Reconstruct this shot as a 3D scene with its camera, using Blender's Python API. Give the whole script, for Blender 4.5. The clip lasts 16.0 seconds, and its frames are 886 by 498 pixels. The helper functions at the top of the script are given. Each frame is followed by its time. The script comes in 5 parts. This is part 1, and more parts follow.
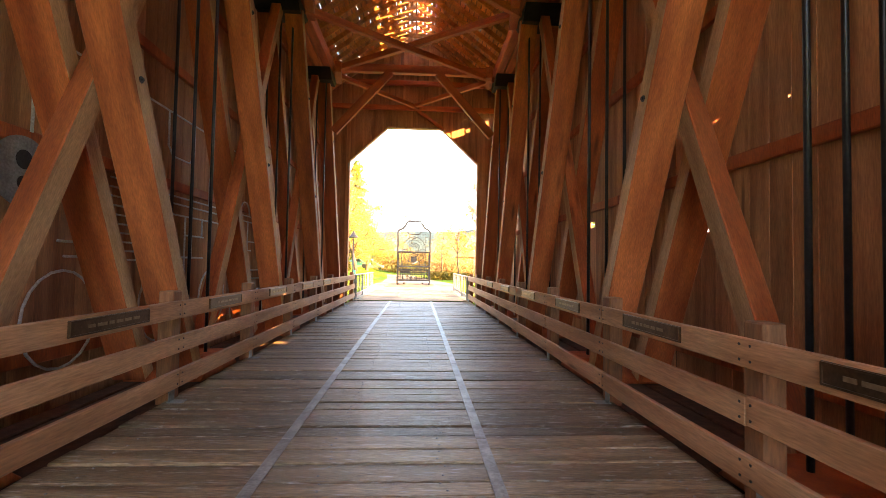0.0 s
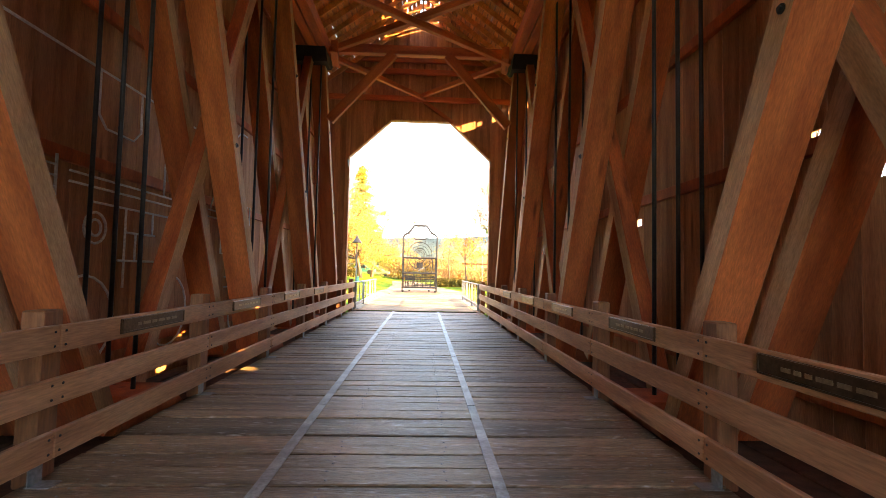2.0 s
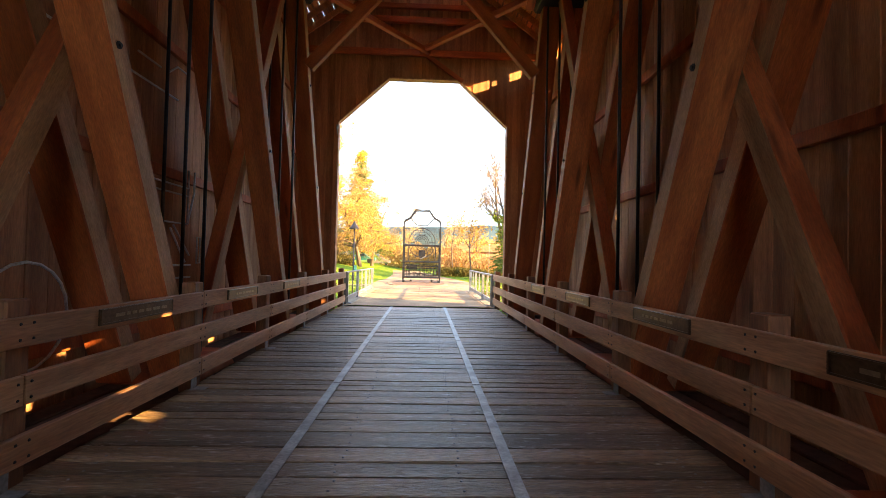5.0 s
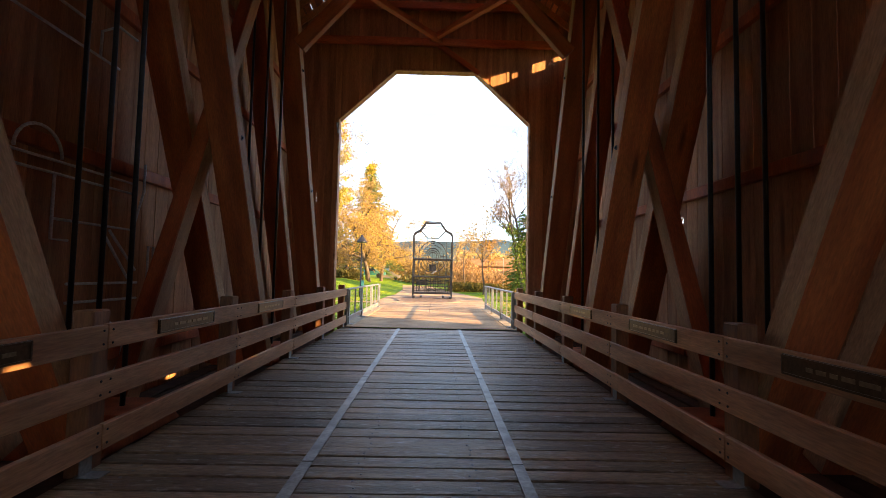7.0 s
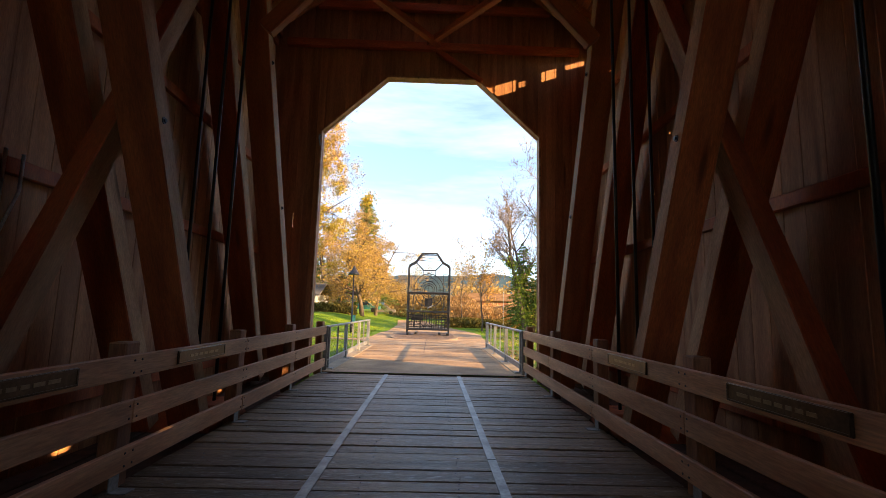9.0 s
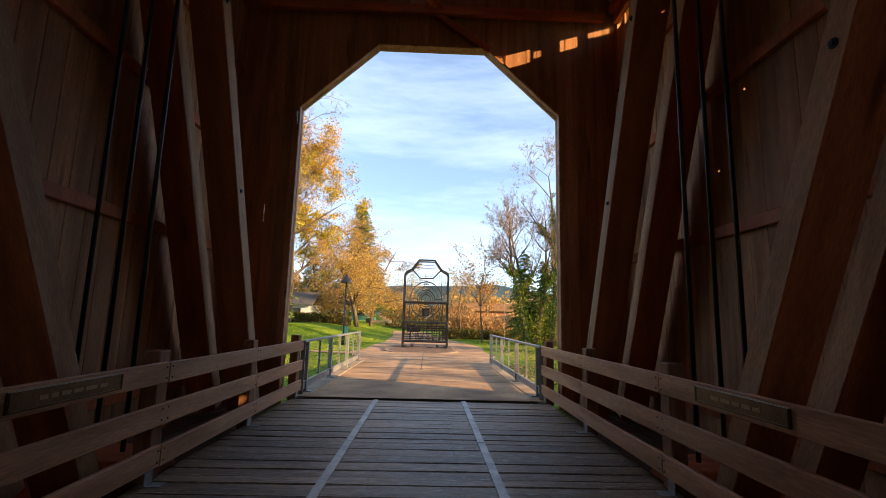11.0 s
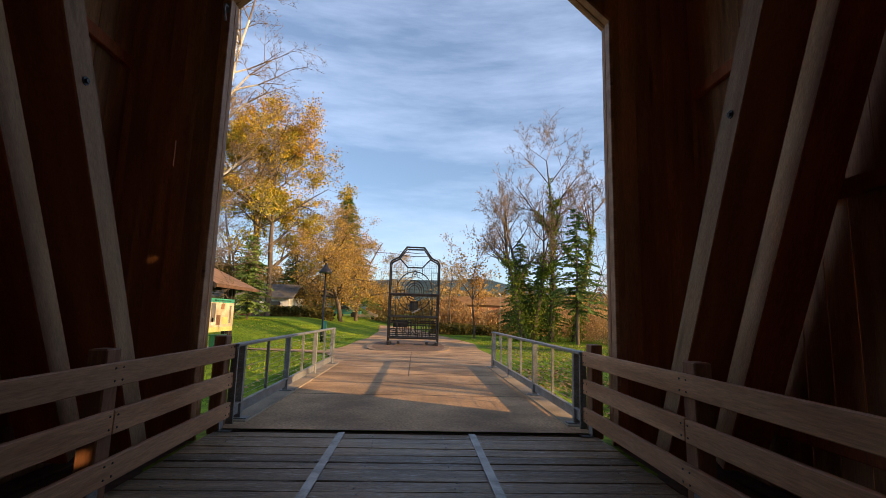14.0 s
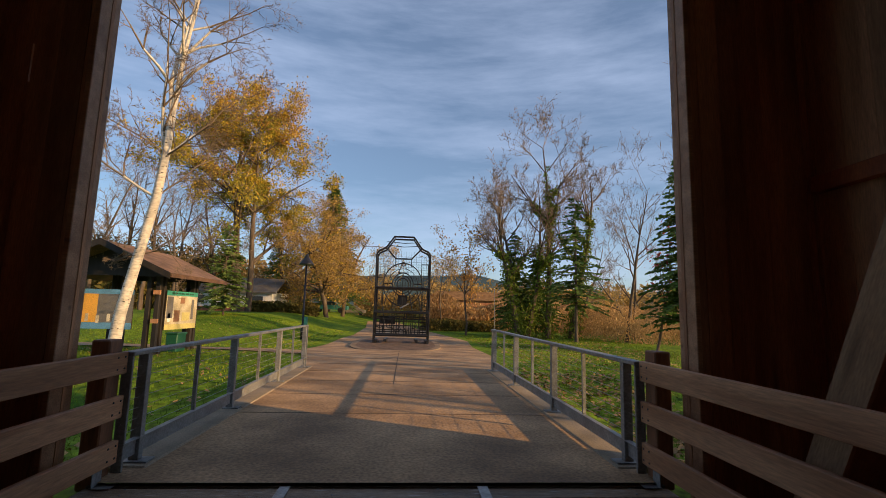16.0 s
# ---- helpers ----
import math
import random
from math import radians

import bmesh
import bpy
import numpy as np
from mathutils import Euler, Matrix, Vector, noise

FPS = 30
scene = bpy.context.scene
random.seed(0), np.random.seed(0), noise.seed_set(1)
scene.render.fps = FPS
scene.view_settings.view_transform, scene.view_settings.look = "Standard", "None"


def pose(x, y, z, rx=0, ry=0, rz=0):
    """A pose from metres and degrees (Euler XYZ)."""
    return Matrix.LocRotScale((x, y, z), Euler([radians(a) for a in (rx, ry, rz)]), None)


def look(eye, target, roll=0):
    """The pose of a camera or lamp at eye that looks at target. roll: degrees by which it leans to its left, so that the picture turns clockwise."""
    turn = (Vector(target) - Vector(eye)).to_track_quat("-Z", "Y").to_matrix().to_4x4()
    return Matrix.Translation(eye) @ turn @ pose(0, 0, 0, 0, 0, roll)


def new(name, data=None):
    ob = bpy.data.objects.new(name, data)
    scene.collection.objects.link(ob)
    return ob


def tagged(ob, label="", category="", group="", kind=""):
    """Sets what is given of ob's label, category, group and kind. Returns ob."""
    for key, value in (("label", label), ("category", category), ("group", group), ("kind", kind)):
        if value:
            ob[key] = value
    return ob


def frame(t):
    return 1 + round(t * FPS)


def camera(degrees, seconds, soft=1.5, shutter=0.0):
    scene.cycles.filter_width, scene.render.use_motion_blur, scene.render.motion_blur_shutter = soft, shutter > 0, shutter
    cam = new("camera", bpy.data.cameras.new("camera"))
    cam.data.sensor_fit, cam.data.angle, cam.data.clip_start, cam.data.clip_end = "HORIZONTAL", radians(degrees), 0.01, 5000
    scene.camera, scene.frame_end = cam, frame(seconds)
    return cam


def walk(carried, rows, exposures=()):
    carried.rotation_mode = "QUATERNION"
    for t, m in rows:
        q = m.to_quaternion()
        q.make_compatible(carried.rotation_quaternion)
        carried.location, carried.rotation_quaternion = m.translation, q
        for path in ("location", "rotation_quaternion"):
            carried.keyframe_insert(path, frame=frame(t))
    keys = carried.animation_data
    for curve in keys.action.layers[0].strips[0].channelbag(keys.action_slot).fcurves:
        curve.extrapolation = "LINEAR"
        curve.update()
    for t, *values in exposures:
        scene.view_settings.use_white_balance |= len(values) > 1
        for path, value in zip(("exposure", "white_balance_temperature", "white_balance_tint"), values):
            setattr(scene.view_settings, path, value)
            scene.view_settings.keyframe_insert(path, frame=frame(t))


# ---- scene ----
cam = camera(87.1, 16.0, soft=0.75, shutter=0.2)
METRES, EYE, TILT, LEAN, TURN, OFFSET = 15.152, 1.5, 0.0, 1.2, -3.05, 0.22
ROWS = [
    (0.0, 0.0, 0.0, 0.0, -0.08, 2.03, -2.21),
    (0.5, 0.0013, 0.0308, 0.0008, 0.3, 2.22, -2.35),
    (1.0, -0.0023, 0.0602, -0.0004, 0.63, 2.39, -2.34),
    (1.5, -0.0048, 0.0902, -0.0012, 0.93, 2.72, -2.36),
    (2.0, -0.0056, 0.1201, 0.0, 0.69, 2.81, -2.43),
    (2.5, -0.0089, 0.1514, -0.0003, 0.82, 2.84, -2.43),
    (3.0, -0.008, 0.1842, -0.0005, 0.68, 2.72, -2.53),
    (5.5, -0.0241, 0.3301, -0.0027, 1.02, 1.12, -2.44),
    (6.0, -0.0274, 0.3587, -0.0033, 1.66, 0.92, -2.37),
    (6.5, -0.0295, 0.3902, -0.0036, 2.27, 1.78, -2.4),
    (7.0, -0.0294, 0.422, -0.0013, 2.13, 3.18, -2.45),
    (7.5, -0.0316, 0.4508, -0.0012, 2.39, 4.65, -2.41),
    (8.0, -0.0287, 0.4815, 0.0007, 2.08, 5.83, -2.57),
    (8.5, -0.0318, 0.5121, 0.0003, 1.71, 6.71, -2.59),
    (9.0, -0.0339, 0.5424, 0.0002, 1.72, 7.4, -2.74),
    (11.5, -0.0463, 0.697, 0.001, 1.01, 8.73, -2.75),
    (12.0, -0.0456, 0.7293, 0.0023, 0.77, 8.71, -2.82),
    (12.5, -0.0515, 0.7621, 0.0023, 0.9, 8.89, -2.81),
    (13.0, -0.0526, 0.7946, 0.0022, 0.74, 8.57, -2.84),
    (13.5, -0.0565, 0.8276, 0.0005, 0.28, 8.26, -2.74),
    (14.0, -0.0584, 0.8606, -0.0003, -0.24, 8.06, -2.76),
    (14.5, -0.0574, 0.8938, 0.0002, -1.12, 7.91, -2.88),
    (15.0, -0.0592, 0.9282, -0.0008, -1.14, 7.8, -2.78),
    (15.5, -0.0575, 0.9621, -0.0005, -1.39, 7.62, -2.83),
    (16.0, -0.0618, 0.9953, -0.0017, -1.5, 7.6, -2.74),
]

EXPOSURES = [(0.0, 4.08, 8100, 12), (3.0, 3.68, 7700, 11), (5.5, 2.95, 7150, 10), (7.0, 2.42, 6900, 10), (8.0, 2.08, 6750, 10), (9.0, 1.83, 6700, 10), (11.5, 1.33, 6650, 10), (13.0, 0.98, 6550, 10), (14.5, 0.63, 6500, 10), (16, 0.25, 6450, 10)]
walk(cam, [(t, pose(OFFSET, 0, EYE, TILT, LEAN, TURN) @ pose(METRES * x, METRES * y, METRES * z, 90 + pitch, roll, yaw)) for t, x, y, z, yaw, pitch, roll in ROWS], EXPOSURES)

# ---- sky and sun ----
SUN_TO = Vector((0.89, -0.46, 0.0)).normalized() * math.cos(radians(16)) + Vector((0, 0, math.sin(radians(16))))
world = bpy.data.worlds.new("sky")
scene.world = world
world.use_nodes = True
wn, wl = world.node_tree.nodes, world.node_tree.links
wn.clear()
w_out, w_bg, w_sky = wn.new("ShaderNodeOutputWorld"), wn.new("ShaderNodeBackground"), wn.new("ShaderNodeTexSky")
w_sky.sky_type, w_sky.sun_disc = "NISHITA", False
w_sky.sun_elevation, w_sky.sun_rotation = radians(16), math.atan2(SUN_TO.x, SUN_TO.y)
w_sky.air_density, w_sky.dust_density, w_sky.ozone_density = 1.0, 0.3, 3.0
w_co, w_map, w_noise, w_ramp, w_mix = (wn.new(k) for k in ("ShaderNodeTexCoord", "ShaderNodeMapping", "ShaderNodeTexNoise", "ShaderNodeValToRGB", "ShaderNodeMix"))
w_mix.data_type = "RGBA"
w_map.inputs["Scale"].default_value = (1.0, 1.5, 6.0)
w_map.inputs["Rotation"].default_value = (0.1, 0.12, 0.3)
w_noise.inputs["Scale"].default_value, w_noise.inputs["Detail"].default_value, w_noise.inputs["Roughness"].default_value = 2.4, 9, 0.6
w_noise.inputs["Distortion"].default_value = 0.1
w_ramp.color_ramp.elements[0].position, w_ramp.color_ramp.elements[1].position = 0.38, 0.78
w_ramp.color_ramp.elements[0].color, w_ramp.color_ramp.elements[1].color = (0.14, 0.14, 0.14, 1), (0.56, 0.56, 0.56, 1)
w_mix.inputs["B"].default_value = (5.2, 6.2, 8.5, 1)
wl.new(w_co.outputs["Generated"], w_map.inputs["Vector"])
wl.new(w_map.outputs["Vector"], w_noise.inputs["Vector"])
wl.new(w_noise.outputs["Fac"], w_ramp.inputs["Fac"])
wl.new(w_ramp.outputs["Color"], w_mix.inputs["Factor"])
wl.new(w_sky.outputs["Color"], w_mix.inputs["A"])
wl.new(w_mix.outputs["Result"], w_bg.inputs["Color"])
w_bg.inputs["Strength"].default_value = 0.106
wl.new(w_bg.outputs["Background"], w_out.inputs["Surface"])
sun = new("sun", bpy.data.lights.new("sun", "SUN"))
sun.data.energy, sun.data.angle, sun.data.color = 5.0, radians(0.5), (1.0, 0.63, 0.28)
sun.matrix_world = look(SUN_TO * 100, (0, 0, 0))


# ---- materials ----
def material(name, base, rough=0.7, metal=0.0, spread=0.25, scale=3.0, stretch=(1, 1, 1), bump=0.2, fine=40.0, second=None, amount=0.5, island=0.0, spec=0.5, own=0.0, knots=0.0, scuff=0.0, lane=0.0):
    """Base colour varied at two scales, with relief; stretch draws the grain out along an axis."""
    m = bpy.data.materials.new(name)
    m.use_nodes = True
    n, l = m.node_tree.nodes, m.node_tree.links
    b = n["Principled BSDF"]
    b.inputs["Metallic"].default_value, b.inputs["Specular IOR Level"].default_value = metal, spec
    co, mp = n.new("ShaderNodeTexCoord"), n.new("ShaderNodeMapping")
    mp.inputs["Scale"].default_value = stretch
    l.new(co.outputs["Object"], mp.inputs["Vector"])
    info = n.new("ShaderNodeObjectInfo")
    shift = n.new("ShaderNodeVectorMath")
    shift.operation = "SCALE"
    shift.inputs[0].default_value = (17.0, 31.0, 23.0)
    l.new(info.outputs["Random"], shift.inputs["Scale"])
    l.new(shift.outputs["Vector"], mp.inputs["Location"])
    big, small = n.new("ShaderNodeTexNoise"), n.new("ShaderNodeTexNoise")
    for q, s, d in ((big, scale, 5), (small, fine, 4)):
        q.inputs["Scale"].default_value, q.inputs["Detail"].default_value = s, d
        l.new(mp.outputs["Vector"], q.inputs["Vector"])
    r1 = n.new("ShaderNodeValToRGB")
    r1.color_ramp.elements[0].position, r1.color_ramp.elements[1].position = 0.33, 0.68
    lo = [c * (1 - spread) for c in base]
    hi = [min(1, c * (1 + spread)) for c in base] if second is None else list(second)
    r1.color_ramp.elements[0].color, r1.color_ramp.elements[1].color = (*lo, 1), (*hi, 1)
    l.new(big.outputs["Fac"], r1.inputs["Fac"])
    mr = n.new("ShaderNodeMapRange")
    mr.inputs["From Min"].default_value, mr.inputs["From Max"].default_value = 0.3, 0.7
    mr.inputs["To Min"].default_value, mr.inputs["To Max"].default_value = 1 - amount * 0.5, 1 + amount * 0.4
    l.new(small.outputs["Fac"], mr.inputs["Value"])
    mul = n.new("ShaderNodeMix")
    mul.data_type, mul.blend_type = "RGBA", "MULTIPLY"
    mul.inputs["Factor"].default_value = 1.0
    l.new(r1.outputs["Color"], mul.inputs["A"])
    l.new(mr.outputs["Result"], mul.inputs["B"])
    last = mul.outputs["Result"]
    for source, weight in ((n.new("ShaderNodeNewGeometry").outputs["Random Per Island"], island), (info.outputs["Random"], own)):
        if weight:
            vr = n.new("ShaderNodeMapRange")
            vr.inputs["To Min"].default_value, vr.inputs["To Max"].default_value = 1 - weight, 1 + weight
            l.new(source, vr.inputs["Value"])
            m2 = n.new("ShaderNodeMix")
            m2.data_type, m2.blend_type = "RGBA", "MULTIPLY"
            m2.inputs["Factor"].default_value = 1.0
            l.new(last, m2.inputs["A"])
            l.new(vr.outputs["Result"], m2.inputs["B"])
            last = m2.outputs["Result"]
    if knots:
        vor, kr, km = n.new("ShaderNodeTexVoronoi"), n.new("ShaderNodeMapRange"), n.new("ShaderNodeMix")
        vor.inputs["Scale"].default_value = knots
        l.new(mp.outputs["Vector"], vor.inputs["Vector"])
        kr.inputs["From Min"].default_value, kr.inputs["From Max"].default_value = 0.05, 0.16
        kr.inputs["To Min"].default_value, kr.inputs["To Max"].default_value = 0.75, 0.0
        l.new(vor.outputs["Distance"], kr.inputs["Value"])
        km.data_type = "RGBA"
        km.inputs["B"].default_value = (*[c * 0.22 for c in base], 1)
        l.new(kr.outputs["Result"], km.inputs["Factor"])
        l.new(last, km.inputs["A"])
        last = km.outputs["Result"]
    if scuff:
        sm, sn, sr, sx = n.new("ShaderNodeMapping"), n.new("ShaderNodeTexNoise"), n.new("ShaderNodeMapRange"), n.new("ShaderNodeMix")
        sm.inputs["Scale"].default_value = (2.5, 14, 8)
        l.new(co.outputs["Object"], sm.inputs["Vector"])
        l.new(shift.outputs["Vector"], sm.inputs["Location"])
        l.new(sm.outputs["Vector"], sn.inputs["Vector"])
        sn.inputs["Scale"].default_value, sn.inputs["Detail"].default_value, sn.inputs["Roughness"].default_value = 2.2, 6, 0.7
        sr.inputs["From Min"].default_value, sr.inputs["From Max"].default_value = 0.56, 0.68
        sr.inputs["To Max"].default_value = scuff
        l.new(sn.outputs["Fac"], sr.inputs["Value"])
        sx.data_type = "RGBA"
        sx.inputs["B"].default_value = (0.6, 0.56, 0.51, 1)
        l.new(sr.outputs["Result"], sx.inputs["Factor"])
        l.new(last, sx.inputs["A"])
        last = sx.outputs["Result"]
    l.new(last, b.inputs["Base Color"])
    rr = n.new("ShaderNodeMapRange")
    rr.inputs["To Min"].default_value, rr.inputs["To Max"].default_value = max(0.02, rough - 0.12), min(1, rough + 0.12)
    l.new(small.outputs["Fac"], rr.inputs["Value"])
    if lane:
        # feet have polished the planks along the middle
        sep, ab, lr, lm = n.new("ShaderNodeSeparateXYZ"), n.new("ShaderNodeMath"), n.new("ShaderNodeMapRange"), n.new("ShaderNodeMath")
        l.new(co.outputs["Object"], sep.inputs["Vector"])
        ab.operation, lm.operation = "ABSOLUTE", "SUBTRACT"
        l.new(sep.outputs["X"], ab.inputs[0])
        lr.interpolation_type = "SMOOTHSTEP"
        lr.inputs["From Min"].default_value, lr.inputs["From Max"].default_value = 0.7, 1.25
        lr.inputs["To Min"].default_value, lr.inputs["To Max"].default_value = lane, 0.0
        l.new(ab.outputs["Value"], lr.inputs["Value"])
        l.new(rr.outputs["Result"], lm.inputs[0])
        l.new(lr.outputs["Result"], lm.inputs[1])
        l.new(lm.outputs["Value"], b.inputs["Roughness"])
    else:
        l.new(rr.outputs["Result"], b.inputs["Roughness"])
    if bump:
        bp = n.new("ShaderNodeBump")
        bp.inputs["Strength"].default_value, bp.inputs["Distance"].default_value = bump, 0.01
        l.new(small.outputs["Fac"], bp.inputs["Height"])
        l.new(bp.outputs["Normal"], b.inputs["Normal"])
    return m


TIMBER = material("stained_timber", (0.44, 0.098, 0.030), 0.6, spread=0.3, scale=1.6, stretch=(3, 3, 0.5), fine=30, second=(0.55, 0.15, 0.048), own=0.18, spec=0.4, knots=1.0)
# paler timber for brace sides: daylight from the portal put into the colour
LIT_SIDE = material("lit_side_timber", (0.46, 0.24, 0.115), 0.7, spread=0.3, scale=1.6, stretch=(3, 3, 0.5), fine=30, second=(0.56, 0.34, 0.19), own=0.18, spec=0.35, knots=1.1)
SIDING = material("stained_siding", (0.42, 0.18, 0.08), 0.65, spread=0.35, scale=1.4, stretch=(4, 4, 0.4), fine=26, second=(0.52, 0.26, 0.125), own=0.2, spec=0.35, knots=0.9)
ENDWALL = material("stained_end_wall", (0.43, 0.19, 0.09), 0.65, spread=0.35, scale=1.4, stretch=(4, 4, 0.4), fine=26, second=(0.54, 0.26, 0.125), own=0.2, spec=0.35, knots=0.9)
ROOFWOOD = material("roof_boards", (0.58, 0.26, 0.095), 0.7, spread=0.3, scale=1.2, stretch=(3, 0.5, 3), fine=22, own=0.2, spec=0.3, island=0.25)
DECK = material("deck_planks", (0.21, 0.13, 0.064), 0.50, spread=0.4, scale=1.5, stretch=(0.5, 5, 3), fine=24, second=(0.31, 0.21, 0.12), own=0.42, bump=0.8, amount=1.1, scuff=0.6, spec=0.45, lane=0.08)
RAILWOOD = material("rail_boards", (0.49, 0.215, 0.095), 0.6, spread=0.3, scale=1.5, stretch=(4, 0.4, 4), fine=20, second=(0.58, 0.31, 0.165), own=0.12, knots=1.3)
# wood below the deck: shade under the planks is painted into its dark colour
UNDER = material("shaded_underside", (0.10, 0.048, 0.028), 0.85, spread=0.3, stretch=(3, 0.5, 3), fine=20)
DULL = material("dull_strip", (0.36, 0.355, 0.34), 0.5, metal=0.5, spread=0.3, scale=5, bump=0.1)
STEEL = material("galvanised_steel", (0.25, 0.255, 0.26), 0.5, metal=0.35, spread=0.2, scale=5, bump=0.1)
IRON = material("black_iron", (0.03, 0.03, 0.034), 0.42, metal=0.6, spread=0.3, scale=4, bump=0.15)
BRONZE = material("bronze_plaque", (0.12, 0.075, 0.045), 0.35, metal=0.8, spread=0.2, scale=6, bump=0.1)
BRONZE_TEXT = material("raised_lettering", (0.26, 0.19, 0.12), 0.4, metal=0.6, spread=0.1)
TUBE = material("grey_tube", (0.62, 0.63, 0.64), 0.38, metal=0.1, spread=0.15)
CONCRETE = material("brown_concrete", (0.36, 0.215, 0.105), 0.85, spread=0.4, scale=0.9, fine=30, second=(0.52, 0.325, 0.165), bump=0.4, amount=0.8)
KERB = material("pale_concrete", (0.30, 0.235, 0.16), 0.9, spread=0.2, scale=2, fine=50)
GRASS = material("lawn", (0.085, 0.20, 0.010), 0.9, spread=0.35, scale=0.25, fine=6, second=(0.22, 0.30, 0.02), bump=1.0, amount=1.2, spec=0.1)


# ---- builders ----
def box(bm, c, s, m=None):
    """Adds a box of size s at c; returns its vertices."""
    vs = bmesh.ops.create_cube(bm, size=1, matrix=Matrix.Translation(c) @ Matrix.Diagonal((*s, 1)))["verts"]
    if m is not None:
        bmesh.ops.transform(bm, matrix=m, verts=vs)
    return vs


def edges_soft(bm, r):
    bmesh.ops.bevel(bm, geom=bm.edges[:], offset=r, segments=1, affect="EDGES")
    return bm


def axis_frame(a, b, side=Vector((1, 0, 0))):
    """A pose at the middle of a-b with z along it and x near side; and its length."""
    a, b = Vector(a), Vector(b)
    z = (b - a).normalized()
    y = z.cross(side).normalized()
    x = y.cross(z)
    m = Matrix((x, y, z)).transposed().to_4x4()
    m.translation = (a + b) / 2
    return m, (b - a).length


def tube(bm, pts, r, n=6, cap=True):
    """A round bar along points; r may be a list."""
    pts = [Vector(p) for p in pts]
    rings = []
    up = Vector((0.31, 0.17, 0.93))
    for i, p in enumerate(pts):
        d = (pts[min(i + 1, len(pts) - 1)] - pts[max(i - 1, 0)]).normalized()
        u = d.cross(up)
        if u.length < 0.1:
            u = d.cross(Vector((1, 0, 0)))
        u.normalize()
        v = d.cross(u)
        rr = r[i] if isinstance(r, (list, tuple)) else r
        rings.append([bm.verts.new(p + (u * math.cos(k * math.tau / n) + v * math.sin(k * math.tau / n)) * rr) for k in range(n)])
    for a, b in zip(rings, rings[1:]):
        for k in range(n):
            bm.faces.new((a[k], a[(k + 1) % n], b[(k + 1) % n], b[k]))
    if cap:
        bm.faces.new(rings[0][::-1])
        bm.faces.new(rings[-1])


def mesh_of(name, bm, mat):
    bmesh.ops.recalc_face_normals(bm, faces=bm.faces[:])
    me = bpy.data.meshes.new(name)
    bm.to_mesh(me)
    bm.free()
    for x in (mat if isinstance(mat, (list, tuple)) else (mat,)):
        me.materials.append(x)
    return me


def part(name, bm, mat, parent=None, label="", m=None, smooth=False):
    me = mesh_of(name, bm, mat)
    if smooth:
        me.polygons.foreach_set("use_smooth", [True] * len(me.polygons))
    return piece(name, me, parent, label, m)


def piece(name, me, parent=None, label="", m=None):
    ob = new(name, me)
    if parent is not None:
        ob.parent = parent
    if m is not None:
        ob.matrix_basis = m
    if label:
        ob["label"] = label
    return ob


def beam(name, a, b, w, d, mat, parent, label="", side=Vector((1, 0, 0)), soft=0.012):
    """A squared timber from a to b: w along side, d across it."""
    m, length = axis_frame(a, b, side)
    bm = bmesh.new()
    box(bm, (0, 0, 0), (w, d, length))
    edges_soft(bm, soft)
    # second material paints the x-facing sides as if lit
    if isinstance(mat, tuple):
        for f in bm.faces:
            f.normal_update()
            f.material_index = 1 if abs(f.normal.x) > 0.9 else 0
    return part(name, bm, mat, parent, label, m)


def thing(name, label, category, group="", kind="", at=(0, 0, 0)):
    ob = new(name)
    ob.empty_display_size = 0.2
    ob.location = at
    return tagged(ob, label, category, group, kind)


# ---- the bridge: setting ----
Y0, Y1, WALL = -4.9, 19.15, 3.93
OPEN_W, OPEN_SIDE, OPEN_TOP_W, OPEN_TOP = 2.61, 5.69, 1.10, 7.12
EAVE_Z, RIDGE_Z = 8.35, 11.3


def roof_z(x):
    return RIDGE_Z - (RIDGE_Z - EAVE_Z) * abs(x) / WALL


def prism(bm, outline, y0, y1):
    """A plate of the outline (x, z) between two y."""
    a = [bm.verts.new((x, y0, z)) for x, z in outline]
    b = [bm.verts.new((x, y1, z)) for x, z in outline]
    bm.faces.new(a)
    bm.faces.new(b[::-1])
    for i in range(len(a)):
        j = (i + 1) % len(a)
        bm.faces.new((a[i], b[i], b[j], a[j]))


def opening_z(x):
    x = abs(x)
    if x >= OPEN_W:
        return -0.5
    return OPEN_TOP if x <= OPEN_TOP_W else OPEN_TOP - (x - OPEN_TOP_W) * (OPEN_TOP - OPEN_SIDE) / (OPEN_W - OPEN_TOP_W)


